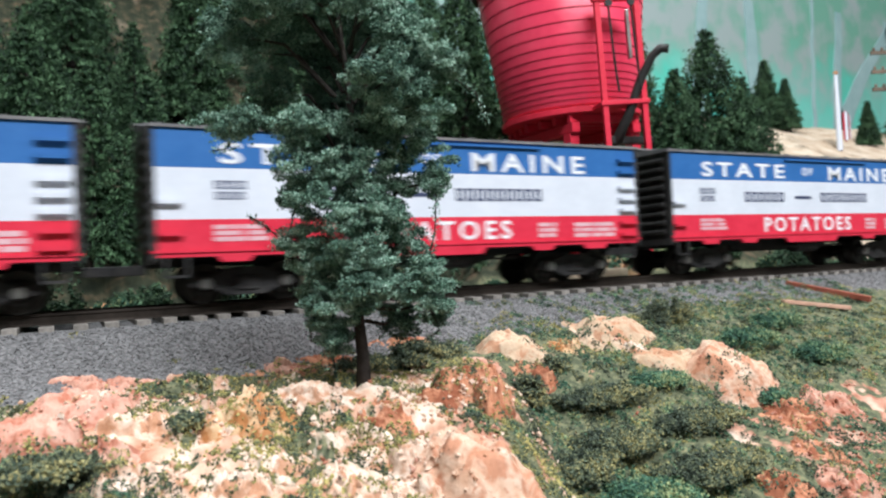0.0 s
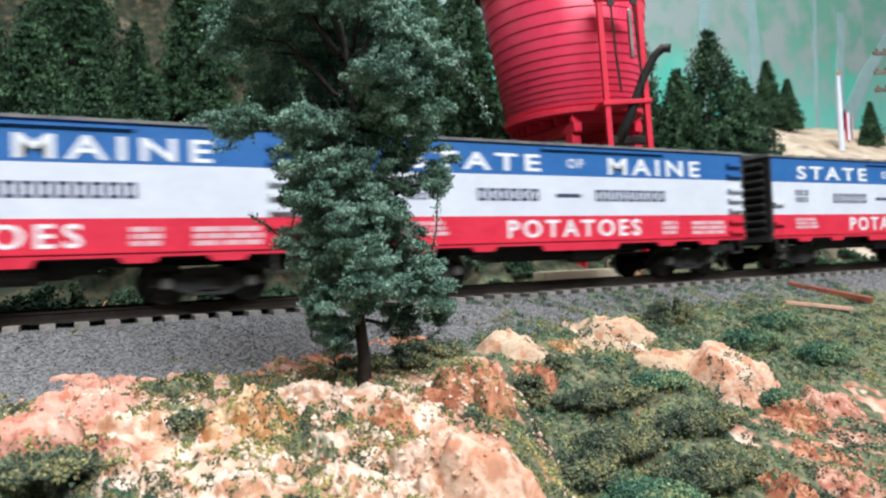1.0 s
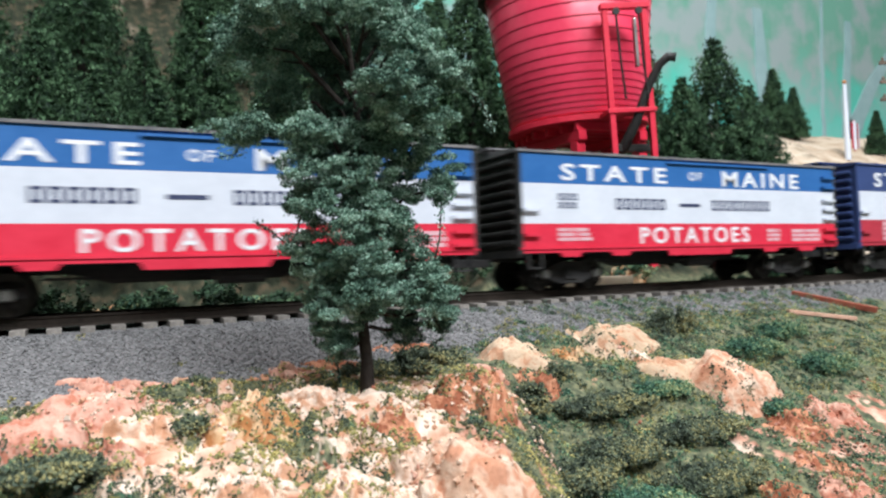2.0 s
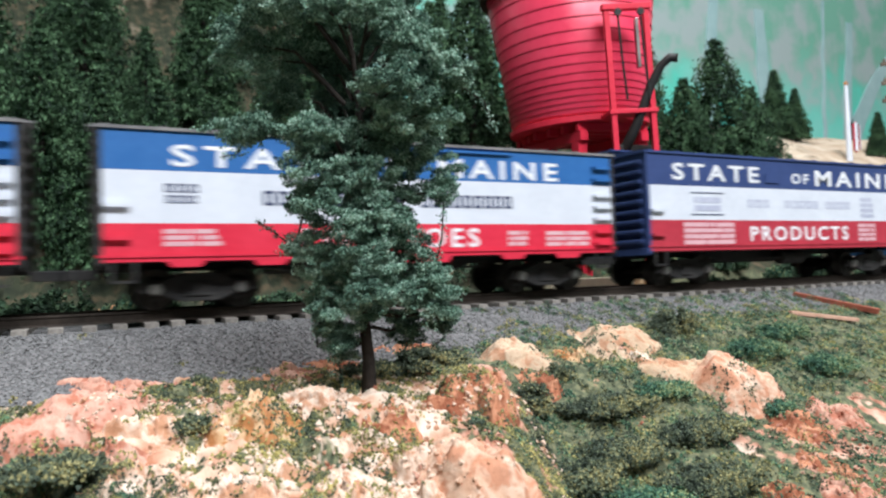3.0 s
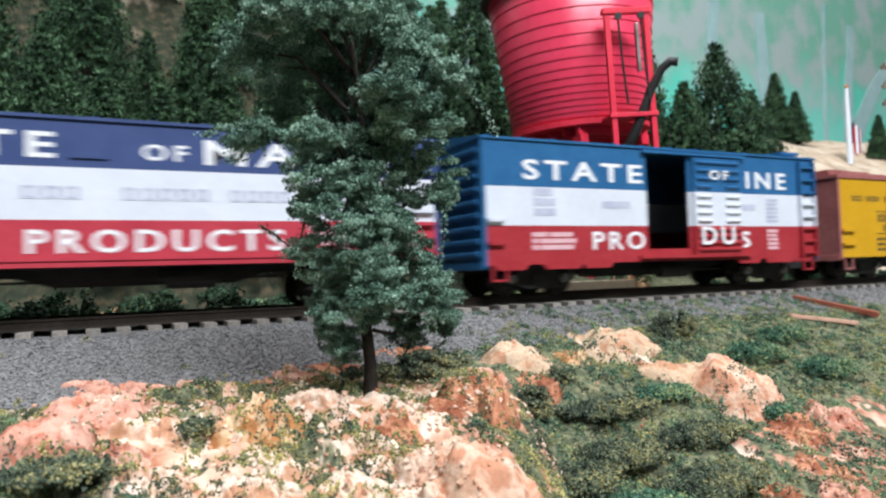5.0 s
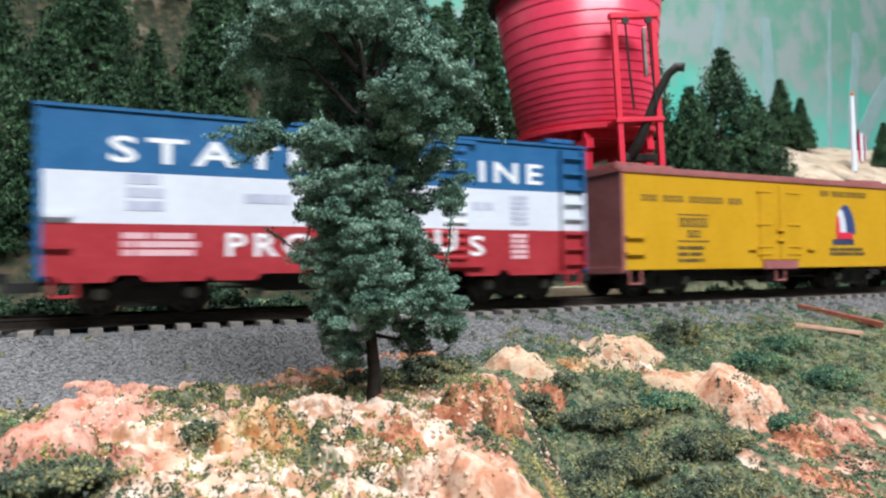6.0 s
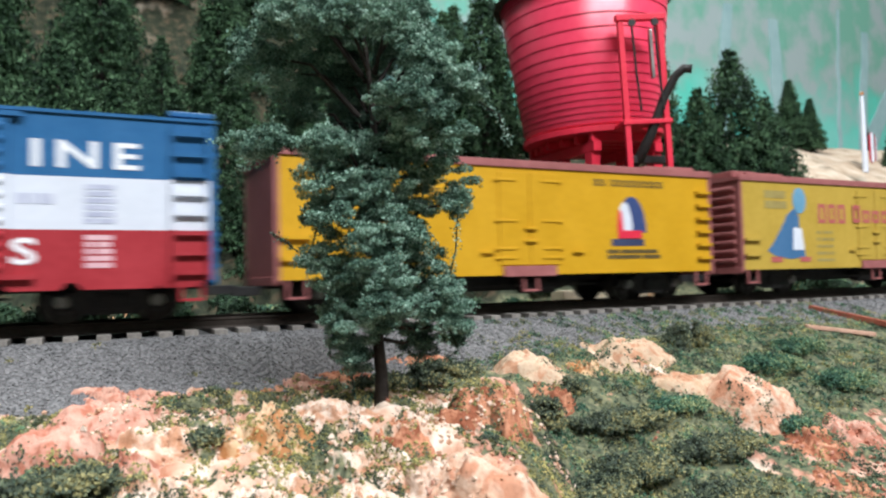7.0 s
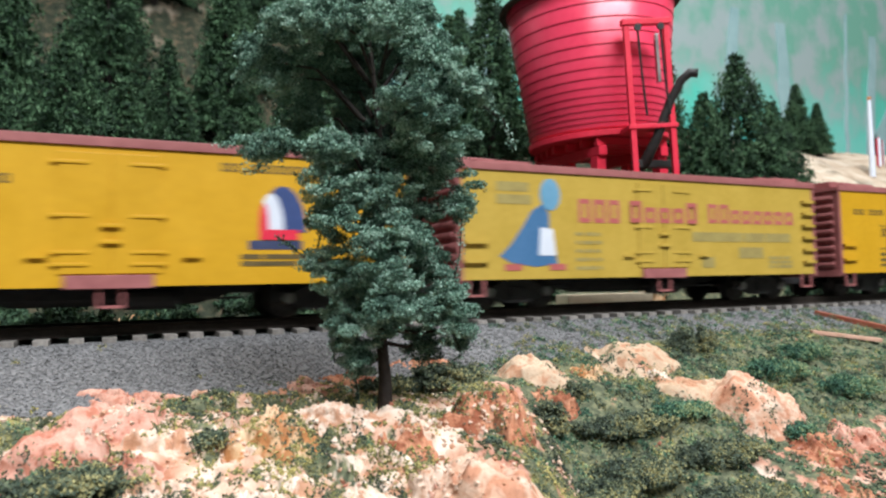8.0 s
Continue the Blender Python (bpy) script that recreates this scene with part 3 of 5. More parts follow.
def on_rock(x, y):
    """How far a place lies on bare rock: 1 on the smooth outcrops, less on the broken ones."""
    best = 0.0
    for a, b, (rx, ry, _), material, _, turn in ROCKS:
        dx, dy = 1000 * (x - a), 1000 * (y - b)
        if abs(dx) + abs(dy) < 1.5 * (rx + ry):
            c, s = math.cos(math.radians(turn)), math.sin(math.radians(turn))
            r = math.hypot((c * dx + s * dy) / rx, (c * dy - s * dx) / ry)
            best = max(best, smooth(1.0, 0.75, r) * (1.25 if material in SMOOTH_ROCKS else 0.3))
    return best


def cover(x, y):
    """How thickly foam lies at a place of the bank."""
    n = 0.6 * noise.fractal(Vector((x * 90, y * 90, 3.3)), 1.0, 2.0, 2) + 0.6 * noise.fractal(Vector((x * 330, y * 330, 3.3)), 1.0, 2.0, 2)
    gully = smooth(0.062, 0.074, x - 0.3 * (y - 0.1))
    corner = smooth(0.010, -0.006, x + 1.2 * (y - 0.095))
    scree = smooth(0.102, 0.125, x) * smooth(0.108, 0.096, y)
    shade = smooth(0.118, 0.124, y) * smooth(0.022, 0.032, x)
    return 0.42 - 1.15 * on_rock(x, y) + 1.3 * n + 0.9 * gully - 0.75 * scree + 0.65 * corner + 0.3 * shade + 0.2 * smooth(0.1, 0.14, x)


def zones(x, y):
    """How much gravel, turf, wooded hill and bare hill there is at a place."""
    w = 0.006 * noise.noise(Vector((x * 60, y * 60, 9)))
    edge = 0.134 + 0.012 * smooth(0.05, 0.14, x) + w
    gravel = smooth(edge - 0.004, edge + 0.004, y) * smooth(0.232, 0.222, y + w)
    n = noise.fractal(Vector((x * 45, y * 45, 2.3)), 1.0, 2.0, 3)
    turf = 0.2 + 0.75 * cover(x, y)
    hill = smooth(0.235, 0.25, y)
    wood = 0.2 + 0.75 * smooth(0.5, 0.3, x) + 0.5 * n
    e = x - 0.3 * (y - 0.1) - 0.9 * max(0.0, y - 0.118)
    rust = smooth(0.046, 0.056, e) * smooth(0.078, 0.07, e) * 0.75 + 0.85 * smooth(0.1, 0.125, x) * smooth(0.125, 0.105, y)
    return gravel, turf, hill, wood, rust


def terrain():
    xs = np.concatenate([np.arange(-1.2, -0.06, 0.02), np.arange(-0.06, 0.2, 0.0007), np.arange(0.2, 0.26, 0.002), np.arange(0.26, 0.6, 0.008), np.arange(0.6, 2.5, 0.04)])
    ys = np.concatenate([np.arange(-0.25, 0.06, 0.01), np.arange(0.06, 0.145, 0.0007), np.arange(0.145, 0.17, 0.0015), np.arange(0.17, 0.24, 0.004), np.arange(0.24, WALL_Y + 0.02, 0.012)])
    nx, ny = len(xs), len(ys)
    verts, attr = [], []
    for y in ys:
        for x in xs:
            verts.append((x, y, ground(x, y) + lumps(x, y)))
            attr.append(zones(x, y))
    faces = [(j * nx + i, j * nx + i + 1, (j + 1) * nx + i + 1, (j + 1) * nx + i) for j in range(ny - 1) for i in range(nx - 1)]
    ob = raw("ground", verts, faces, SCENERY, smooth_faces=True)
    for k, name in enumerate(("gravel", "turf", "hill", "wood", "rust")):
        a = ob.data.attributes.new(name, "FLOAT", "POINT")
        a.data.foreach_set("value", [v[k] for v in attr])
    return tagged(ob, "painted plaster scenery with bare tan earth and turf", "ground", kind="structure")


terrain()

# ---- track ----
RAIL_TOP, SIDE_Y, TRACK_Y = 0.005, 0.1655, 0.1835


def track():
    t = empty("railway_track", pose(0, TRACK_Y, 0), "model railway track with shade-darkened rails on brown ties", "railway track", kind="structure")
    for s in (-1, 1):
        c = s * 8.25
        prof = [(c - 1.1, 2.5), (c + 1.1, 2.5), (c + 0.35, 3.0), (c + 0.3, 4.3), (c + 0.55, 4.5), (c + 0.5, 5.0), (c - 0.5, 5.0), (c - 0.55, 4.5), (c - 0.3, 4.3), (c - 0.35, 3.0)]
        part("rail", prism(prof, "x", -1000, 2200), SHADED_RAIL, t, "steel rail, darkened for the train's shade")
    rng = random.Random(3)
    base = box(-1.45, 1.45, -15, 15, 0.4, 2.5)
    first = part("tie", base, TIE, t, bevel=0.15)
    for k in range(-24, 120):
        x = 6.15 * k + rng.uniform(-0.35, 0.35)
        ob = first if k == -24 else new("tie", first.data)
        ob.parent = t
        ob.matrix_basis = pose(x * MM, rng.uniform(-0.5, 0.5) * MM, rng.uniform(-0.2, 0.1) * MM, 0, 0, rng.uniform(-1.5, 1.5))


track()


def crumbs(points, sizes, rng, flat=1.0, plain=True):
    """Many small uneven lumps: four-sided, or eight-sided ones where plain is off."""
    v0 = np.array([(1, 0, 0), (-1, 0, 0), (0, 1, 0), (0, -1, 0), (0, 0, 1), (0, 0, -1)], float)
    f0 = np.array([(0, 2, 4), (2, 1, 4), (1, 3, 4), (3, 0, 4), (2, 0, 5), (1, 2, 5), (3, 1, 5), (0, 3, 5)])
    if plain:
        v0 = 1.15 * np.array([(0.94, 0, -0.33), (-0.47, 0.82, -0.33), (-0.47, -0.82, -0.33), (0, 0, 1)])
        f0 = np.array([(0, 1, 3), (1, 2, 3), (2, 0, 3), (0, 2, 1)])
    n, c = len(points), len(v0)
    q = rng.normal(size=(n, 4))
    q /= np.linalg.norm(q, axis=1)[:, None]
    w, x, y, z = q.T
    rot = np.stack([1 - 2 * (y * y + z * z), 2 * (x * y - z * w), 2 * (x * z + y * w), 2 * (x * y + z * w), 1 - 2 * (x * x + z * z), 2 * (y * z - x * w), 2 * (x * z - y * w), 2 * (y * z + x * w), 1 - 2 * (x * x + y * y)], 1).reshape(n, 3, 3)
    shape = v0[None] * rng.uniform(0.55, 1.25, (n, c, 1)) * np.asarray(sizes)[:, None, None]
    v = np.einsum("nij,nkj->nki", rot, shape)
    v[:, :, 2] *= flat
    v += np.asarray(points)[:, None, :]
    f = f0[None] + c * np.arange(n)[:, None, None]
    return v.reshape(-1, 3), f.reshape(-1, 3)


def leaves(points, sizes, rng, droop=0.0):
    """Many small bent leaf flakes, two triangles pairs each."""
    n = len(points)
    a, b = rng.normal(size=(n, 3)), rng.normal(size=(n, 3))
    a /= np.linalg.norm(a, axis=1)[:, None]
    a[:, 2] -= droop
    b -= a * (a * b).sum(1)[:, None]
    b /= np.linalg.norm(b, axis=1)[:, None]
    c = np.cross(a, b)
    s = np.asarray(sizes)[:, None]
    p = np.asarray(points)
    v = np.stack([p - a * s, p + b * s * 0.5 + c * s * 0.25, p + a * s * 1.0, p - b * s * 0.5 + c * s * 0.25], 1)
    f = np.array([(0, 1, 2), (0, 2, 3)])[None] + 4 * np.arange(n)[:, None, None]
    return v.reshape(-1, 3), f.reshape(-1, 3)


def ballast():
    rng = np.random.default_rng(4)
    pts, sz = [], []
    while len(pts) < 17000:
        x, y = rng.uniform(-0.06, 0.3), rng.uniform(0.124, 0.17)
        g = zones(x, y)[0]
        if rng.random() < g * (1.0 if y < 0.17 else 0.5) * (1.0 if x < 0.15 else 0.6):
            s = rng.uniform(0.0002, 0.0005)
            top = ground(x, y) + lumps(x, y) - (0.0004 if 0.1675 < y < 0.2 else 0)
            pts.append((x, y, top + s * 0.25))
            sz.append(s)
    v, f = crumbs(np.array(pts), sz, rng, 0.8, plain=False)
    tagged(raw("ballast", v, f, STONE), "loose grey crushed stone ballast along the track", "ballast", kind="stuff")


ballast()

# ---- rocks and vegetation of the foreground ----
def rock(x, y, size, seed, material, label, turn=0.0, calm=0.0, rings=34, spokes=84):
    """A cast plaster outcrop that grows out of the bank: steep towards the aisle, running out behind. size in millimetres."""
    rx, ry, high = (v * MM for v in size)
    ca, sa = math.cos(math.radians(turn)), math.sin(math.radians(turn))
    rough = 1 - calm
    verts = []

    def point(u, v):
        p = Vector((u * 1.5 + seed * 3.1, v * 1.5 * ry / rx + seed * 1.7, seed * 0.9))
        bend = noise.noise_vector(p) * 0.3 + noise.noise_vector(p * 3.1) * 0.12
        a, b = u + bend.x, v + bend.y
        r = math.hypot(a, b)
        back = 0.5 + 0.5 * b / max(r, 0.001)
        body = smooth(1.02, 0.5 - 0.4 * back, r)
        q = Vector((a * rx * 330, b * ry * 330, seed * 2.3)) + 0.5 * bend
        d, cells = noise.voronoi(q)
        slab = (noise.cell(cells[0] * 5.3 + Vector((0.3, 0.3, seed))) - 0.5) * 0.7
        tilt = noise.cell_vector(cells[0] * 7.1)
        slab += 0.5 * (tilt.x - 0.5) * (q.x - cells[0].x) + 0.5 * (tilt.y - 0.5) * (q.y - cells[0].y)
        crack = 1 - smooth(0.0, 0.13, d[1] - d[0])
        wx, wy = x + ca * u * rx - sa * v * ry, y + sa * u * rx + ca * v * ry
        z = high * body * (0.86 + 0.2 * noise.fractal(p * 1.6, 1.0, 2.0, 3)) + body * rough * (0.0016 * slab - 0.0012 * crack)
        z += body * (0.35 + 0.65 * rough) * 0.00075 * (noise.ridged_multi_fractal(Vector((wx * 480, wy * 480, seed)), 0.9, 2.1, 4, 1.0, 2.0) - 1.0)
        z += body * 0.0003 * noise.noise(Vector((wx * 1400, wy * 1400, seed)))
        push = body * rough * 0.0006 * noise.noise(Vector((wx * 300, wy * 300, 4 + seed)))
        return (wx + push, wy + push, ground(wx, wy) + z - 0.0014 * smooth(0.75, 1.05, r))

    for k in range(1, rings + 1):
        r = 1.2 * (k / rings) ** 0.85
        for i in range(spokes):
            t = 2 * math.pi * (i + 0.5 * (k % 2)) / spokes
            verts.append(point(r * math.cos(t), r * math.sin(t)))
    verts.extend([(a, b, c - 0.004) for a, b, c in verts[-spokes:]])
    faces = [(k * spokes + i, k * spokes + (i + 1) % spokes, (k + 1) * spokes + (i + 1) % spokes, (k + 1) * spokes + i) for k in range(rings) for i in range(spokes)]
    faces = [f[::-1] for f in faces]
    faces.append(tuple(range(spokes)))
    faces.append(tuple(range(rings * spokes, (rings + 1) * spokes))[::-1])
    ob = raw("rock_outcrop", verts, faces, material, smooth_faces=True)
    return tagged(ob, label, "rock", "rock outcrops of the bank")


for k, (x, y, size, material, label, turn) in enumerate(ROCKS):
    rock(x, y, size, k + 1, material, label, turn, 0.75 if material in SMOOTH_ROCKS else 0.0)


def bush(x, y, size, n, seed, material, label, group="foam bushes", crumb=(0.14, 0.36)):
    """A mound of ground foam in small tufts. size in millimetres."""
    rng = np.random.default_rng(seed)
    fine = crumb[0] < 0.3
    n = int(n * (4.0 if fine else 2.0))
    tufts = max(30, n // 38)
    d = rng.normal(size=(tufts, 3))
    d /= np.linalg.norm(d, axis=1)[:, None]
    d[:, 2] = np.abs(d[:, 2]) * 1.1 - 0.1
    r = rng.uniform(0.4, 1.0, tufts) ** 0.4
    lump = np.array([1 + 0.45 * noise.fractal(Vector(v) * 2.2 + Vector((seed, 0, 0)), 1.0, 2.0, 3) for v in d])
    centres = d * (r * lump)[:, None] * np.array(size)
    own = rng.integers(0, tufts, n)
    spread = rng.uniform(0.35, 0.85, tufts) * (1.0 if fine else 2.2)
    p = (centres[own] + rng.normal(size=(n, 3)) * spread[own][:, None] * np.array((0.75, 0.75, 0.6))) * MM
    v, f = crumbs(p, rng.uniform(crumb[0], crumb[1], n) * MM, rng)
    ob = raw("bush", v, f, material)
    ob.matrix_basis = pose(x, y, ground(x, y))
    return tagged(ob, label, "bush", group)


def turf_scatter():
    """Tufts of foam glued over the bank and its rocks, thick in places and thin on bare rock; chips of plaster between."""
    bpy.context.view_layer.update()
    dg = bpy.context.evaluated_depsgraph_get()
    # name, material, seed, tufts, crumbs in a tuft
    kinds = (("foam_turf", FOAM, 11, 3000, 24), ("olive_foam_turf", OLIVE_FOAM, 12, 2600, 22), ("green_foam_turf", EMERALD_FOAM, 13, 1900, 24), ("plaster_chips", PALE_ROCK, 14, 1500, 1), ("rust_scree", PINK_ROCK, 15, 2600, 1))
    for name, material, seed, count, thick in kinds:
        rng = np.random.default_rng(seed)
        pts, sz = [], []
        tries = made = 0
        chips = thick == 1
        while made < count and tries < 12 * count:
            tries += 1
            near = rng.random() < 0.5
            x, y = (rng.uniform(-0.014, 0.068), rng.uniform(0.077, 0.132)) if near else (rng.uniform(-0.03, 0.24), rng.uniform(0.07, 0.165))
            if x > 0.15 and y < 0.1 or rng.random() < smooth(0.12, 0.26, x) * 0.6:
                continue
            gully = smooth(0.06, 0.08, x)
            corner = smooth(0.010, -0.006, x + 1.2 * (y - 0.095))
            scree = smooth(0.102, 0.125, x) * smooth(0.108, 0.096, y)
            n = noise.noise(Vector((x * 160, y * 160, seed)))
            gravel = smooth(0.132, 0.145, y - 0.012 * smooth(0.05, 0.16, x))
            want = 0.6 * n + cover(x, y) - (1.3 - 0.3 * smooth(0.15, 0.2, x)) * gravel
            if name == "foam_turf":
                want -= 0.3 * (1 - gully) * (1 - corner)
            if name == "olive_foam_turf":
                want -= 0.55 * gully + 0.6 * corner - 0.25 * (1 - gully)
            if name == "green_foam_turf":
                want -= 0.65 * (1 - gully) + 0.3 * (1 - smooth(0.1, 0.15, x))
            if name == "plaster_chips":
                want = 0.1 + n - 0.7 * gully - 0.6 * corner - 2 * gravel
            if name == "rust_scree":
                want = -0.3 + 0.8 * n + 0.9 * scree - 0.4 * corner - 2 * gravel
            if rng.random() < want:
                made += 1
                wide = rng.uniform(0.0003, 0.0011) * (1 + 0.4 * gully)
                tall = rng.uniform(0.3, 1.1) * wide * (0.6 + 0.6 * gully)
                for _ in range(thick):
                    a, b = (x, y) if chips else (x + rng.normal(scale=0.6 * wide), y + rng.normal(scale=0.6 * wide))
                    hit, place, *_ = scene.ray_cast(dg, (a, b, 0.06), (0, 0, -1))
                    lift = 0.0001 if chips else tall * rng.random() * max(0.1, 1 - ((a - x) ** 2 + (b - y) ** 2) / (1.6 * wide) ** 2)
                    pts.append((a, b, place.z + lift))
                    sz.append(rng.uniform(0.00015, 0.0007) if chips else rng.uniform(0.0001, 0.00031))
        v, f = crumbs(np.array(pts), sz, rng, plain=not chips)
        what = "loose plaster chips on the bank" if chips else "scattered ground foam turf on the plaster bank"
        tagged(raw(name, v, f, material), what, "scree" if chips else "turf", kind="stuff")


turf_scatter()

BUSHES = [
    (0.0165, 0.1250, (2.4, 1.8, 2.0), FOAM, 400, "dark green foam bush on the bank"),
    (0.0700, 0.0930, (8.0, 6.9, 1.9), FOAM, 2200, "dense dark green foam in the gully"),
    (0.0900, 0.1100, (11.0, 7.0, 1.7), FOAM, 2600, "dense dark green foam in the gully"),
    (0.0790, 0.0855, (10.0, 6.9, 2.0), EMERALD_FOAM, 2200, "dense emerald foam in the gully"),
    (0.1050, 0.1000, (10.5, 7.0, 1.8), FOAM, 2400, "olive and dark green foam in the gully"),
    (0.0946, 0.0878, (10.5, 7.0, 2.0), FOAM, 2600, "dense dark green foam in the gully"),
    (0.0830, 0.0985, (9.5, 6.5, 1.8), FOAM, 2400, "dense dark green foam in the gully"),
    (0.0745, 0.1105, (3.2, 4.4, 5.4), FOAM, 900, "dark foam bush below the rust-red face"),
    (0.0870, 0.1195, (3.0, 2.4, 4.0), FOAM, 500, "dark foam bush between rocks"),
    (0.1394, 0.1390, (7.5, 5.0, 5.4), FOAM, 1300, "green foam bush by the ballast"),
    (0.0600, 0.1265, (8.5, 4.5, 3.4), FOAM, 1600, "dark foam undergrowth behind the tree"),
    (0.1310, 0.1010, (4.5, 3.4, 2.6), EMERALD_FOAM, 700, "bright emerald foam tuft"),
    (0.1080, 0.1120, (7.0, 4.5, 1.3), EMERALD_FOAM, 1100, "emerald foam in the gully"),
    (0.0480, 0.1260, (6.0, 3.0, 1.8), FOAM, 800, "low dark foam undergrowth"),
    (-0.0040, 0.0965, (6.0, 4.6, 0.7), FOAM, 1300, "dark grey-green foam on the bank"),
    (0.0130, 0.1015, (2.4, 2.0, 0.9), FOAM, 350, "dark foam tuft between rocks"),
    (0.1500, 0.1220, (9.0, 7.0, 3.0), EMERALD_FOAM, 1500, "low green foam undergrowth"),
    (0.1700, 0.1300, (9.0, 7.0, 2.6), EMERALD_FOAM, 1400, "low green foam undergrowth"),
    (0.1620, 0.1120, (8.0, 6.0, 2.6), EMERALD_FOAM, 1200, "low green foam undergrowth"),
]
for k, (x, y, size, material, n, label) in enumerate(BUSHES):
    bush(x, y, size, n, k + 20, material, label)


def beam(name, m, length, w, h, material, label):
    ob = part(name, box(-length / 2, length / 2, -w / 2, w / 2, 0, h), material, None, bevel=0.2)
    ob.matrix_basis = m
    return tagged(ob, label, "beam", "beams beside the track")


beam("beam", pose(0.2205, 0.1477, -0.0036, 0, 12, -73.9), 26, 2.4, 1.8, RUST, "rust-red beam lying beside the track")
beam("beam", pose(0.2002, 0.1378, -0.0062, 0, 8, -31), 20, 2.4, 1.2, PLANK, "pinkish plank lying on the turf")
beam("board", pose(0.188, 0.2345, 0.0005, 0, 0, 3), 46, 8, 6.5, BOARD, "pale bare board lying behind the track")

# ---- the foreground tree ----
UPPER = [(-17.5, 54.6, 3.8, 4.2, -7), (-12.0, 59.5, 4.8, 3.2, -10), (-4.5, 58.6, 5.4, 3.0, -12), (3.6, 57.6, 5.0, 3.0, -12), (9.6, 53.2, 4.6, 3.4, -9), (14.2, 49.4, 3.4, 3.4, -5), (-12.5, 47.5, 4.0, 3.0, 1), (-9.0, 64.5, 5.0, 3.4, -8), (0.0, 64.0, 5.0, 3.0, -9), (-6.2, 65.4, 8.7, 6.4, 0), (1.1, 64.2, 9.1, 5.5, 4), (-10.1, 59.1, 7.3, 5.5, -4), (5.4, 56.7, 6.4, 5.5, 3), (-14.8, 53.8, 4.6, 4.6, 0), (-6.7, 52.6, 6.4, 4.1, 6), (9.8, 52.0, 5.5, 5.5, 0),
         (6.4, 45.8, 7.0, 3.0, -11), (12.6, 48.6, 3.4, 4.6, -1), (-15.4, 41.0, 7.0, 2.8, -8), (-6.5, 40.2, 4.5, 2.6, -9), (-7.1, 40.3, 5.5, 4.1, 4), (-1.6, 40.5, 5.5, 3.7, -2), (9.4, 42.4, 6.4, 4.1, -7), (10.1, 36.9, 5.9, 4.6, 4), (4.7, 38.5, 5.5, 4.6, 2)]
LOWER = [(6.5, 10.0, 3.6, 3.0, 3), (-6.0, 10.5, 2.4, 4.0, 0), (1.5, 17.5, 5.0, 4.0, -7), (-6.4, 34.3, 5.5, 4.1, -7), (-0.1, 33.2, 6.4, 4.1, -5), (-9.3, 31.7, 3.7, 4.1, 3), (5.3, 31.1, 4.6, 3.7, 2), (-3.9, 28.3, 6.8, 4.1, -7), (3.3, 26.6, 5.9, 4.1, -4), (-7.8, 22.5, 4.1, 4.1, -2), (-4.3, 19.6, 6.4, 4.6, 2),
         (-0.5, 22.2, 6.4, 4.6, -6), (6.8, 21.9, 4.6, 4.1, 3), (10.2, 16.3, 4.1, 5.0, -3), (4.7, 14.7, 5.5, 4.1, 3), (-2.7, 13.2, 5.5, 4.1, -4), (11.0, 12.2, 3.7, 4.1, 2), (-6.3, 15.1, 3.7, 4.6, 1), (-3.8, 7.7, 2.0, 3.7, -3), (13.1, 31.7, 2.0, 2.7, 0)]
FILL = [(-2, 48, 6, 4, 9), (3, 50, 6, 4, 10), (-6, 47, 5, 4, 9), (1, 58, 7, 5, 8), (-8, 58, 6, 5, 6), (-3, 43, 6, 4, 8), (4, 44, 5, 4, 8), (-4, 35, 5, 5, 6), (1, 28, 5, 5, 6), (2, 20, 5, 5, 6), (-2, 66, 8, 6, 3), (7, 62, 5, 5, 3)]
# hanging twigs: points of x, z
TWIGS = [((12, 47), (16.5, 48), (20, 45.5), (21.5, 41)), ((10, 33), (13, 30), (12.5, 24), (11.5, 20)), ((-8, 21), (-12, 23.5), (-15, 26), (-17, 27.5)), ((-9, 30), (-11, 25), (-11, 21)), ((-4, 12), (-5, 6), (-4, 1.5)), ((11, 12), (12.5, 8), (10.5, 6.5)), ((-18, 43), (-20, 38.5), (-22, 38)), ((-7, 16), (-8.5, 11), (-8, 7))]
TREE_SCALE = 1.042


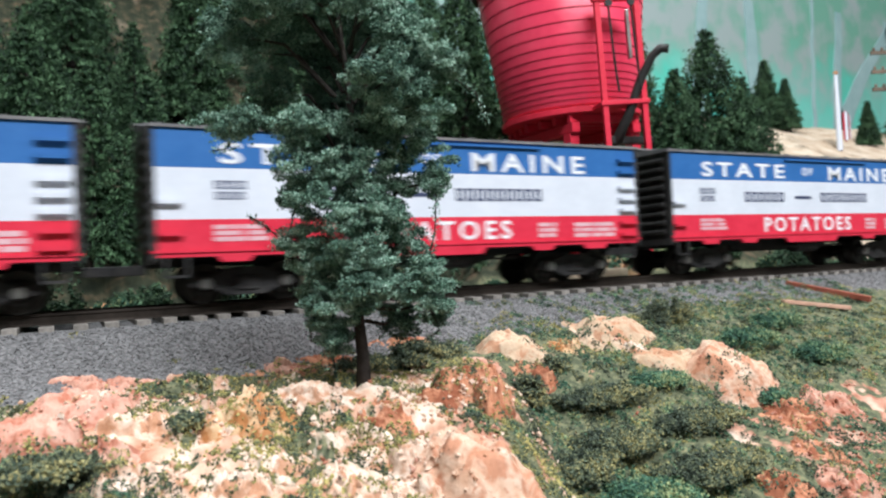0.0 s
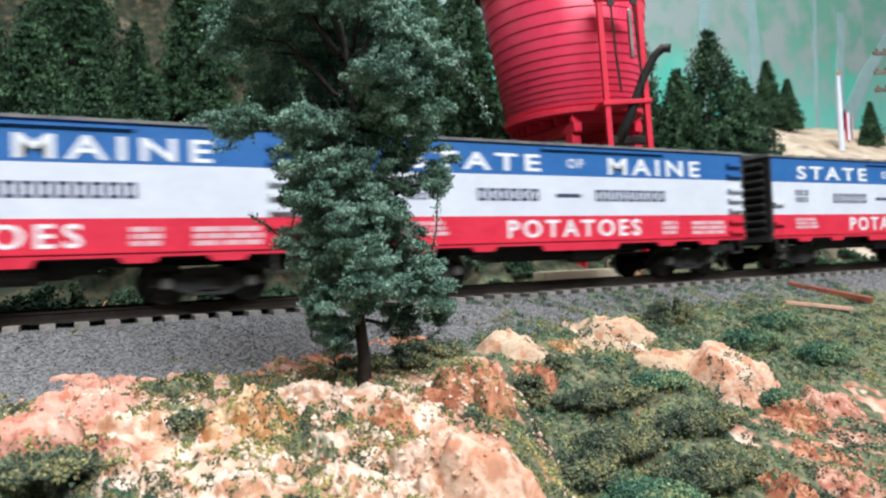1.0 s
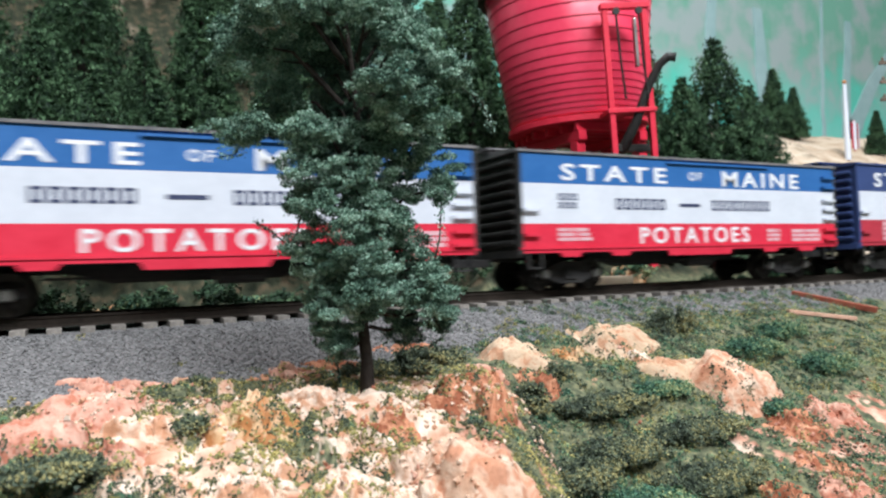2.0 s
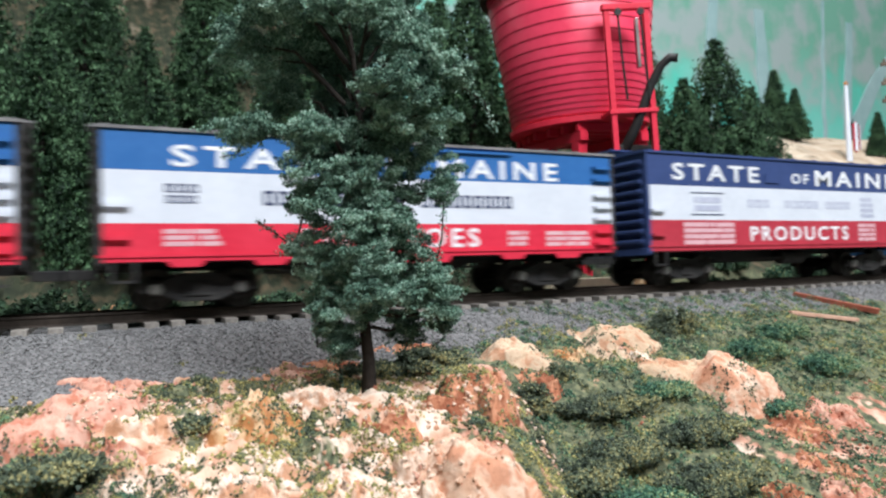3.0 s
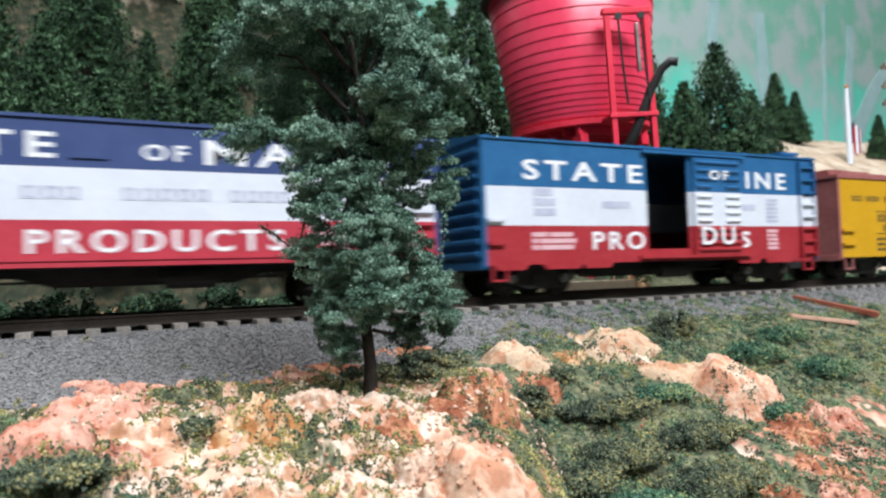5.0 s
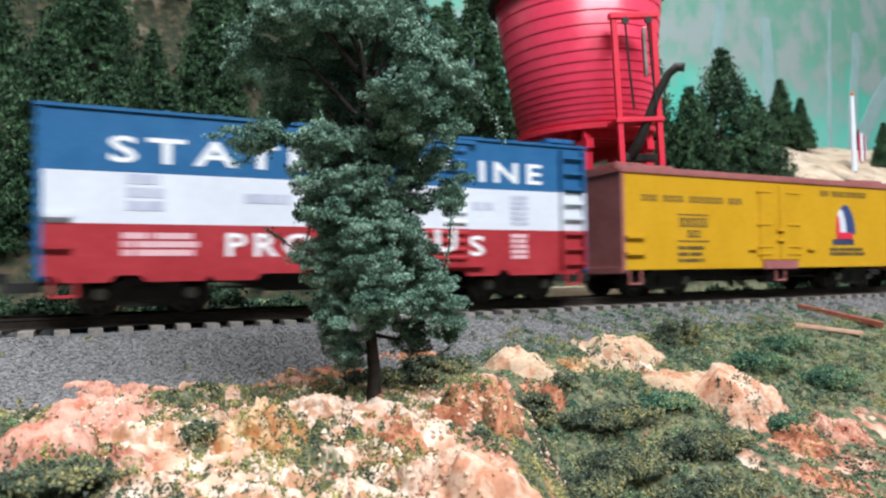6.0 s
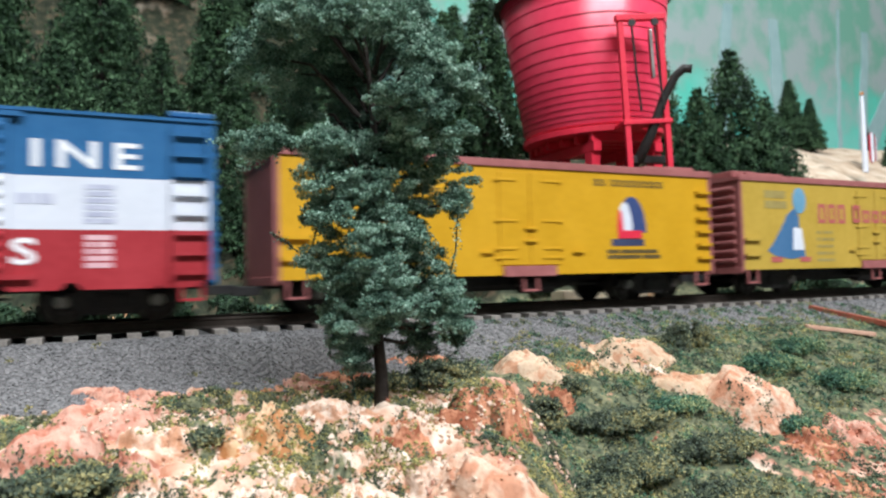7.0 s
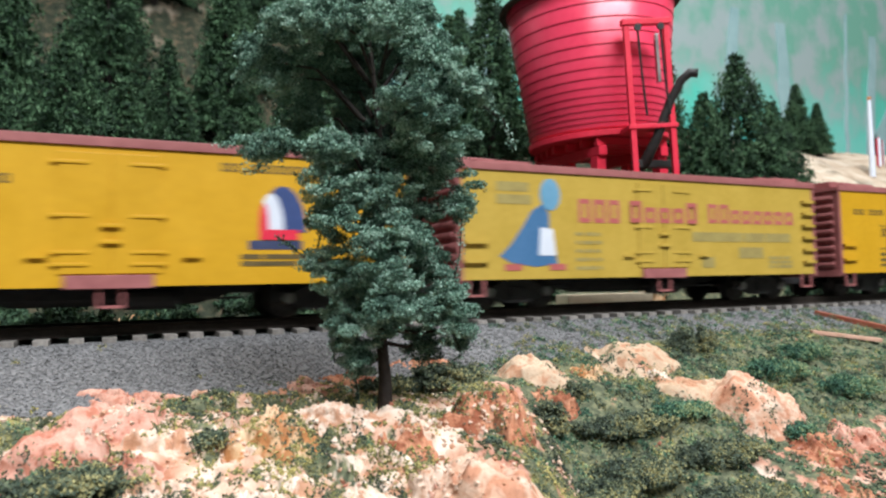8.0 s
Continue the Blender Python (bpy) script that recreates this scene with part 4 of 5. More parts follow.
def tree():
    t = empty("tree", pose(0.0415, 0.1099, -0.0075, 0, 0, -26.9), "model deciduous tree with bluish sage-green foliage and dark trunk", "tree")
    rng = np.random.default_rng(8)
    k = TREE_SCALE
    trunk = [(0, 0, -2), (0.2, 0, 4), (-0.3, 0, 10), (-0.6, 0.3, 18), (-0.4, 0, 28), (0.2, 0.4, 38), (-0.5, 0, 48), (-1.5, 0, 58), (-2.2, 0, 66)]
    bm = tube([tuple(k * c for c in p) for p in trunk], [1.45, 1.05, 0.95, 0.9, 0.8, 0.65, 0.5, 0.35, 0.2], 12)
    for v in bm.verts:
        v.co += 0.14 * noise.noise_vector(v.co * 0.9)
    part("trunk", bm, BARK, t, "dark brown ribbed trunk", smooth_faces=True)
    pts, sizes = [], []
    for x, z, rx, rz, d in UPPER + LOWER + FILL:
        foot = Vector((x * 0.15 - 0.3, d * 0.1, max(min(z, 15), z - 4 - 0.25 * abs(x))))
        mid = Vector((x * 0.55, d * 0.5, z - 0.8))
        end = Vector((x, d, z))
        bm = tube([tuple(k * foot), tuple(k * mid), tuple(k * end)], [0.42, 0.26, 0.1], 6)
        part("limb", bm, BARK, t)
        ry = 0.5 * (rx + rz)
        # the lobe's surface is set with small clumps, each thick with leaves
        for _ in range(int(14 + 1.25 * rx * rz)):
            u = rng.normal(size=3)
            u[2] = abs(u[2]) - 0.35 if rng.random() < 0.45 else u[2]
            u /= np.linalg.norm(u)
            reach = rng.uniform(0.2, 1.0) ** 0.6
            c = np.array((x + u[0] * rx * reach, d + u[1] * ry * reach, z + u[2] * rz * reach - 0.1 * rz))
            q = rng.uniform(0.75, 1.7)
            m = int(120 * q * q)
            w = rng.normal(size=(m, 3))
            w /= np.linalg.norm(w, axis=1)[:, None]
            w *= (rng.uniform(0.2, 1.0, m) ** 0.5)[:, None] * np.array((q * 1.25, q * 1.1, q * 0.55))
            pts.extend((c + w) * k)
            sizes.extend(rng.uniform(0.13, 0.33, m))
            # a loose shoot beyond the clump
            if rng.random() < 0.55:
                m = 22
                f = rng.uniform(0, 1, m)[:, None]
                tip = c + u * rng.uniform(1.2, 2.6) + np.array((0, 0, rng.uniform(-1.6, 0.6)))
                pts.extend((c + f * (tip - c) + rng.normal(scale=0.22, size=(m, 3))) * k)
                sizes.extend(rng.uniform(0.15, 0.36, m))
    for path in TWIGS:
        path3 = [(a, rng.uniform(-2, 2), b) for a, b in path]
        part("twig", tube([tuple(k * c for c in p) for p in path3], 0.12, 5), BARK, t)
        for (a, b) in zip(path3, path3[1:]):
            for f in rng.uniform(0, 1, 75):
                pts.append((np.array(a) * (1 - f) + np.array(b) * f + rng.normal(scale=0.34, size=3)) * k)
                sizes.append(rng.uniform(0.14, 0.36))
    v, f = leaves(np.array(pts) * MM, np.array(sizes) * MM, rng)
    ob = raw("crown", v, f, LEAF, t, "clumped bluish sage-green foliage")
    tagged(ob, kind="stuff")


tree()

# ---- water tower ----
def water_tower():
    m = pose(0.2205, 0.2728, 0.0, 0, -2.7, 0)
    t = empty("water_tower", m, "red wooden railway water tower with hoops and dark roof", "water tower")
    zb, zt = 81, 147
    tank = part("tank", turned([(32.2, zb), (32.5, zb + 1), (40.7, zt), (40.2, zt + 0.5)], 72), TANK_RED, t, "tapered red tank of flat boards", smooth_faces=True)
    tank.data.polygons.foreach_set("use_smooth", [len(p.vertices) == 4 for p in tank.data.polygons])
    for z in (84, 86.6, 89.4, 92.4, 95.6, 99.2, 103.2, 107.6, 112.4, 117.6, 123.2, 129.2, 135.6, 142.0):
        r = 32.5 + (40.7 - 32.5) * (z - zb) / (zt - zb) + 0.05
        part("hoop", turned([(r - 0.1, z - 0.25), (r + 0.13, z - 0.18), (r + 0.13, z + 0.18), (r - 0.1, z + 0.25)], 72), TANK_HOOP, tank, "thin dark red tank hoop")
    bm = turned([(43.8, zt - 1.5), (44.2, zt - 0.3), (24, zt + 11), (2, zt + 21)], 48)
    part("roof", bm, TANK_ROOF, t, "dark conical roof")
    part("platform", turned([(33, zb - 3.2), (33.5, zb - 3), (33.5, zb - 0.6), (33, zb - 0.4)], 48), TANK_FRAME, t, "round red deck under the tank")
    for k in range(-3, 4):
        part("joist", box(-27 + abs(k) * 2.2, 27 - abs(k) * 2.2, 8 * k - 1.2, 8 * k + 1.2, zb - 7, zb - 3.4), TANK_FRAME, t, bevel=0.2)
    for sx in (-1, 1):
        part("cap_beam", box(sx * 18 - 2.2, sx * 18 + 2.2, -26, 26, zb - 11.6, zb - 7.2), TANK_FRAME, t, bevel=0.25)
        for sy in (-1, 0, 1):
            part("leg", prism([(sx * 21 - 2.6, 0), (sx * 21 + 2.6, 0), (sx * 18 + 2.4, zb - 11.8), (sx * 18 - 2.4, zb - 11.8)], "y", sy * 22 - 2.4, sy * 22 + 2.4), TANK_FRAME, t)
    for sx in (-1, 1):
        for s in (-1, 1):
            bm = tube([(sx * 20.5, -s * 22, 10), (sx * 18.5, s * 22, zb - 16)], 1.1, 6)
            part("brace", bm, TANK_FRAME, t)
    # guide frame for the spout, facing the track
    face = empty_part("spout_frame", t, pose(0.0, 0.0, 0, 0, 0, -22))
    for x in (2.5, 20):
        part("guide_post", box(x - 1.2, x + 1.2, -45, -42.6, zb - 30, zt - 24.5), TANK_FRAME, face, bevel=0.2)
    part("head_beam", box(0.5, 22, -45.6, -42.2, zt - 24.5, zt - 22), TANK_FRAME, face, bevel=0.2)
    part("foot_beam", box(0.5, 22, -45.6, -33, zb - 3.4, zb - 1.6), TANK_FRAME, face, bevel=0.2)
    for x in (7.0, 17.0):
        part("chain", tube([(x, -45.5, zt - 25), (x + 0.6, -45.8, zt - 48), (x + 1.5, -46, zt - 64)], 0.5, 6), DARK_IRON, face)
        part("pulley", turned([(1.6, -0.5), (1.6, 0.5)], 14, m=pose(x, -46, zt - 26, 90)), DARK_IRON, face)
    part("counterweight", box(14.4, 15.8, -46, -43.5, zt - 50, zt - 29), STEEL, face, "pale metal counterweight bar", bevel=0.2)
    spout = tube([(-7, -34, zb - 20), (-6.5, -39, zb - 17.5), (-3.5, -44.2, zb - 7.5), (1.5, -48.6, zb + 8), (4.5, -52.7, zb + 16), (7, -55.2, zb + 18.6), (9.4, -57.5, zb + 18)], [2.3, 2.4, 2.1, 1.9, 1.8, 1.9, 1.9], 14)
    part("spout_elbow", box(-12, 14, -40, -36, zb - 19.5, zb - 16), DARK_IRON, t, bevel=0.6)
    part("spout", spout, DARK_IRON, t, "black raised water spout", smooth_faces=True)


def empty_part(name, parent, m):
    ob = new(name)
    ob.parent = parent
    ob.matrix_basis = m
    return ob


water_tower()

# ---- pines ----
def pine(seed, height, radius):
    """A bottle-brush pine, base at the origin; sizes in metres."""
    rng = np.random.default_rng(seed)
    t = new("pine_tree")
    bm = tube([(0, 0, -8), (0.4, 0, 400 * height), (0, 0.3, 960 * height)], [0.022 * 1000 * height + 0.6, 0.012 * 1000 * height + 0.4, 0.2], 8)
    part("trunk", bm, BARK, t)
    pts, sizes = [], []
    tiers = int(14 + height * 75)
    for k in range(tiers):
        f = k / (tiers - 1)
        z = height * (0.1 + 0.9 * f)
        reach = radius * (1 - f) ** 0.8 * rng.uniform(0.85, 1.12) + 0.002
        n = int(8 + 12 * (1 - f))
        for a in np.arange(n) * 2 * math.pi / n + rng.uniform(0, 1) + rng.normal(scale=0.12, size=n):
            r = reach * rng.uniform(0.75, 1.15)
            m = int(30 + 60 * (1 - f))
            s = rng.uniform(0.1, 1, m) ** 0.6
            side = rng.normal(scale=0.0013, size=(m, 3)) * (0.5 + s[:, None])
            side[:, 2] *= 0.6
            p = np.stack([np.cos(a) * r * s, np.sin(a) * r * s, z - 0.42 * r * s * s + 0.16 * r * s], 1) + side
            pts.append(p)
            sizes.append(rng.uniform(0.0008, 0.0021, m))
    v, fc = leaves(np.concatenate(pts), np.concatenate(sizes), rng, 0.5)
    tagged(raw("foliage", v, fc, PINE, t, "dense dark green needles"), kind="stuff")
    return tagged(t, "dark green bottle-brush pine on the hillside", "pine tree", "pines on the hillside")


PINES = [
    (0.216, 0.376, 0.140, 0), (0.362, 0.385, 0.125, 1),
    *[(-0.12 + 0.021 * k, 0.288 + 0.012 * (k % 3), 0.062 + 0.008 * ((k * 7) % 4), k % 3) for k in range(12)],
    (-0.16, 0.66, 0.17, 0), (-0.12, 0.70, 0.17, 2), (-0.065, 0.69, 0.16, 0), (-0.015, 0.7, 0.17, 1), (0.025, 0.69, 0.16, 2), (0.06, 0.72, 0.17, 0), (0.1, 0.70, 0.16, 2), (0.14, 0.70, 0.15, 1), (0.17, 0.68, 0.15, 0), (0.0, 0.58, 0.12, 1), (-0.08, 0.55, 0.13, 2), (0.09, 0.55, 0.10, 0),
    (0.000, 0.492, 0.125, 2), (0.068, 0.457, 0.118, 1), (-0.062, 0.45, 0.145, 0), (0.035, 0.63, 0.13, 0), (0.125, 0.62, 0.14, 1), (-0.04, 0.64, 0.15, 2), (0.165, 0.50, 0.13, 2), (0.225, 0.45, 0.12, 1), (0.255, 0.49, 0.125, 0),
    (0.31, 0.52, 0.10, 1), (0.404, 0.352, 0.113, 3), (0.440, 0.352, 0.080, 3), (0.372, 0.352, 0.085, 3), (0.637, 0.481, 0.070, 4), (0.657, 0.473, 0.054, 4), (0.70, 0.415, 0.045, 4), (-0.13, 0.5, 0.15, 0), (-0.1, 0.62, 0.16, 1), (0.20, 0.62, 0.14, 0),
    (-0.008, 0.325, 0.075, 2), (-0.052, 0.33, 0.10, 0), (-0.09, 0.34, 0.12, 2), (0.79, 0.43, 0.07, 4), (0.08, 0.66, 0.15, 2), (0.11, 0.40, 0.07, 1), (0.145, 0.42, 0.085, 1), (0.03, 0.40, 0.07, 0),
]
PINE_KINDS = [pine(31, 0.14, 0.040), pine(32, 0.14, 0.031), pine(33, 0.14, 0.044), pine(34, 0.11, 0.047), pine(35, 0.09, 0.024)]
for k, (x, y, h, kind) in enumerate(PINES):
    src = PINE_KINDS[kind]
    h0 = (0.14, 0.14, 0.14, 0.11, 0.09)[kind]
    ob = copy_thing(src, pose(x, y, ground(x, y) - 0.003, 0, 0, 67 * k))
    ob.scale = (h / h0,) * 3
for src in PINE_KINDS:
    for o in (*src.children_recursive, src):
        bpy.data.objects.remove(o)


def flagpole():
    t = empty("flagpole", pose(0.629, 0.4, ground(0.629, 0.4)), "white flagpole with a hanging red and white flag", "flagpole")
    top = 1000 * (0.172 - ground(0.629, 0.4))
    part("pole", tube([(0, 0, -3), (0, 0, top)], [2.6, 1.6], 10), WHITE, t)
    part("finial", turned([(0.5, top), (2.2, top + 1), (1.6, top + 3), (0.3, top + 3.6)], 12), TAN_ROCK, t)
    rng = random.Random(2)
    for k in range(9):
        x0, x1 = 3 + 1.9 * k, 3 + 1.9 * (k + 1)
        sag = 3 + 1.2 * abs(4 - k)
        y = 1.2 * math.sin(k * 1.7)
        ob = part("stripe", prism([(x0, y), (x1, y + 0.8 * math.cos(k)), (x1, y + 0.5 + 0.8 * math.cos(k)), (x0, y + 0.5)], "z", top - 64 + sag * 0.8, top - 30 - sag), (CRIMSON, WHITE)[k % 2], t)


flagpole()


def telephone_pole():
    t = empty("telephone_pole", pose(0.4435, 0.2389, 0, 0, 0, -27), "weathered wooden telephone pole with three crossarms", "telephone pole")
    wood = mat("weathered_pole_wood", (0.10, 0.075, 0.055), (0.2, 0.15, 0.11), 400, 0.8, 0.3)
    part("pole", tube([(0, 0, -4), (0, 0, 142)], [1.7, 1.2], 10), wood, t)
    for z in (127, 115.5, 105):
        part("crossarm", box(-21, 21, -1.6, -0.2, z - 1.1, z + 1.1), wood, t, bevel=0.15)
        for x in (-19, -14, -8, 8, 14, 19):
            part("insulator", turned([(0.7, z + 1.1), (0.9, z + 2.2), (0.5, z + 3.2)], 10, m=pose(x, -0.9, 0)), wood, t)


telephone_pole()


def underbrush():
    rng = random.Random(9)
    for k in range(84):
        x = -0.07 + 0.006 * k + rng.uniform(-0.006, 0.006)
        y = rng.choice((rng.uniform(0.226, 0.25), rng.uniform(0.25, 0.30)))
        if abs(x - 0.188) < 0.035 and y < 0.243:
            continue
        s = rng.uniform(5, 11)
        bush(x, y, (s, s * 0.8, s * rng.uniform(0.5, 1.0)), 420, 60 + k, (SHADED_FOAM, EMERALD_FOAM, SHADED_FOAM, SHADED_FOAM)[k % 4], "green foam bush behind the track", "bushes behind the track", (0.4, 0.95))
    for x, y, s in ((-0.02, 0.25, 9), (0.012, 0.262, 12), (0.055, 0.247, 8), (0.22, 0.243, 9)):
        rock(x, y, (s, s * 0.6, s * 0.3), int(1000 * y + 1000 * x) + 90, TAN_ROCK, "tan plaster rock behind the track", 10, 0.3, 18, 48)


underbrush()

# ---- freight cars ----
HALF, DEEP = 70.85, 18.0


def truck(car, x):
    t = empty_part("truck", car, pose(x * MM, 0, 0))
    for s in (-1, 1):
        y = s * 11.6
        outline = [(-13.5, 4.2), (-12.5, 6.4), (-8, 6.6), (-4, 8.4), (4, 8.4), (8, 6.6), (12.5, 6.4), (13.5, 4.2), (8.5, 3.6), (4.2, 1.8), (-4.2, 1.8), (-8.5, 3.6)]
        part("sideframe", prism(outline, "y", y - 0.9, y + 0.9), BLACK, t, bevel=0.15)
        part("spring_pack", box(-2.6, 2.6, y - 1.3, y + 1.3, 3.0, 6.4), BLACK, t, bevel=0.3)
    part("bolster", box(-2.5, 2.5, -10.8, 10.8, 4.5, 7.4), BLACK, t, bevel=0.2)
    sets = []
    for wx in (-9.5, 9.5):
        bm = turned([(0.9, -11.9), (0.9, 11.9)], 10)
        for s in (-1, 1):
            a, b = sorted((s * 7.2, s * 9.8))
            turned([(5.5 if s > 0 else 4.75, a), (5.2 if s > 0 else 4.8, a + 0.7), (4.8 if s > 0 else 5.2, b - 0.7), (4.75 if s > 0 else 5.5, b)], 28, bm)
            a, b = sorted((s * 9.8, s * 10.2))
            turned([(3.0, a), (2.4, b)] if s > 0 else [(2.4, a), (3.0, b)], 20, bm)
        bmesh.ops.transform(bm, matrix=pose(0, 0, 0, 90), verts=bm.verts[:])
        w = part("wheelset", bm, WHEEL, t, "dark steel wheels on an axle")
        w.matrix_basis = pose(wx * MM, 0, 4.8 * MM)
        sets.append((w, wx * MM))
        for s in (-1, 1):
            part("journal", turned([(1.5, -0.5), (1.2, 0.8)] if s < 0 else [(1.2, -0.8), (1.5, 0.5)], 14, m=pose(wx, s * 12.7, 4.8, 90)), STEEL if s < 0 else BLACK, t, "bright axle end" if s < 0 else "")
    return sets


WHEEL = mat("dark_wheel_steel", (0.02, 0.018, 0.017), (0.06, 0.055, 0.05), 700, 0.45, 0.08, metal=0.6)
WHEELSETS, CARS = [], []


def side(car, bands, y, gaps, out):
    """The painted bands of one side, as thin panels with openings left free."""
    lo = bands[0][0]
    for z0, z1, material, name in bands:
        spans, x = [], -HALF
        for a, b in gaps:
            spans.append((x, a))
            x = b
        spans.append((x, HALF))
        for a, b in spans:
            part(name, box(a, b, min(y, y + out), max(y, y + out), z0, z1), material, car)


def freight_car(name, label, bands, end_paint, roof_paint, eave, peak, sill, doors=(), ribs=True):
    """bands: (z0, z1, paint, name) from the rail upwards, in millimetres."""
    car = empty(name, pose(0, TRACK_Y, RAIL_TOP), label, "freight car", "freight cars of the train")
    side(car, bands, -DEEP + 0.8, doors, -0.8)
    side(car, bands, DEEP - 0.8, [(b - 1.4, b + 1.6) for a, b in doors], 0.8)
    for s in (-1, 1):
        x = s * (HALF - 0.4)
        part("end_wall", box(x - 0.4, x + 0.4, -DEEP + 0.8, DEEP - 0.8, sill, eave + 0.5), end_paint, car)
        part("end_sill", box(x - 0.9, x + 0.9, -DEEP + 0.4, DEEP - 0.4, sill - 1.2, sill + 1.0), end_paint, car, bevel=0.2)
        for sy in (-1, 1):
            part("corner_post", box(x - 0.6, x + 0.6, sy * (DEEP - 0.3) - 0.5, sy * (DEEP - 0.3) + 0.5, sill - 0.6, eave), end_paint, car, bevel=0.15)
        if ribs:
            for k in range(9):
                z = sill + 3.2 + k * (eave - sill - 4.5) / 8.5
                part("end_rib", rib(x + s * 0.4, s, z), end_paint, car)
    part("floor_frame", box(-HALF, HALF, -DEEP + 0.8, DEEP - 0.8, sill, sill + 0.9), BLACK, car)
    part("center_sill", prism([(-HALF, sill), (HALF, sill), (HALF, sill - 2), (28, sill - 2), (20, sill - 4.4), (-20, sill - 4.4), (-28, sill - 2), (-HALF, sill - 2)], "y", -4, 4), BLACK, car)
    part("brake_tank", turned([(0.4, -6.5), (2.4, -6), (2.4, 6), (0.4, 6.5)], 14, m=pose(9, -7.5, sill - 3, 0, 90)), BLACK, car)
    part("brake_rod", box(-34, 30, -9.5, -8.9, sill - 3.4, sill - 2.8), BLACK, car)
    n = 13
    roof = prism([(-DEEP - 0.5, eave), (DEEP + 0.5, eave), (DEEP + 0.5, eave + 0.7), (0, peak), (-DEEP - 0.5, eave + 0.7)], "x", -HALF - 0.6, HALF + 0.6)
    part("roof", roof, roof_paint, car)
    for k in range(n):
        x = -HALF + 2 + k * (2 * HALF - 4) / (n - 1)
        part("roof_rib", prism([(-DEEP - 0.2, eave + 0.6), (0, peak - 0.1), (DEEP + 0.2, eave + 0.6), (DEEP + 0.2, eave + 1.05), (0, peak + 0.35), (-DEEP - 0.2, eave + 1.05)], "x", x - 0.4, x + 0.4), roof_paint, car)
    for s in (-1, 1):
        part("coupler", prism([(-1.6, 0), (1.6, 0), (1.6, 2.4), (-1.6, 2.4)], "x", min(s * HALF, s * (HALF + 7.4)), max(s * HALF, s * (HALF + 7.4))), BLACK, car, bevel=0.2).location.z = (sill - 3.6) * MM
    for x in (-49.5, 49.5):
        WHEELSETS.extend(truck(car, x))
    CARS.append(car)
    return car


def rib(x, s, z):
    return prism([(x, z - 1.0), (x + s * 1.1, z - 0.2), (x + s * 1.1, z + 0.4), (x, z + 1.0)], "y", -DEEP + 2.2, DEEP - 2.2)


def ladder(car, x0, x1, zs, bands, y=-DEEP):
    for z in zs:
        paint = next(m for z0, z1, m, _ in bands if z0 <= z <= z1)
        bm = box(x0, x1, y - 1.1, y - 0.5, z - 0.42, z + 0.42)
        box(x0, x0 + 0.5, y - 1.1, y + 0.2, z - 0.42, z + 0.42, bm)
        box(x1 - 0.5, x1, y - 1.1, y + 0.2, z - 0.42, z + 0.42, bm)
        part("ladder_rung", bm, paint, car)


def stirrup(car, x, sill, material):
    bm = box(x - 2.6, x - 2.0, -DEEP, -DEEP + 0.6, sill - 4.2, sill)
    box(x + 2.0, x + 2.6, -DEEP, -DEEP + 0.6, sill - 4.2, sill, bm)
    box(x - 2.6, x + 2.6, -DEEP - 0.2, -DEEP + 0.8, sill - 4.6, sill - 4.0, bm)
    part("step_iron", bm, material, car)


def roof_walk(car, peak, material, x0=-HALF - 1.5, x1=HALF + 1.5):
    for y in (-2.6, 0, 2.6):
        part("running_board", box(x0, x1, y - 1.1, y + 1.1, peak + 0.5, peak + 1.0), material, car, "weathered roof walk plank")
    for k in range(12):
        x = x0 + 6 + k * (x1 - x0 - 12) / 11
        part("walk_bracket", box(x - 0.6, x + 0.6, -4.2, 4.2, peak - 0.2, peak + 0.5), material, car)


U = -HALF   # lettering is set out from the body's end that leads
F = -DEEP


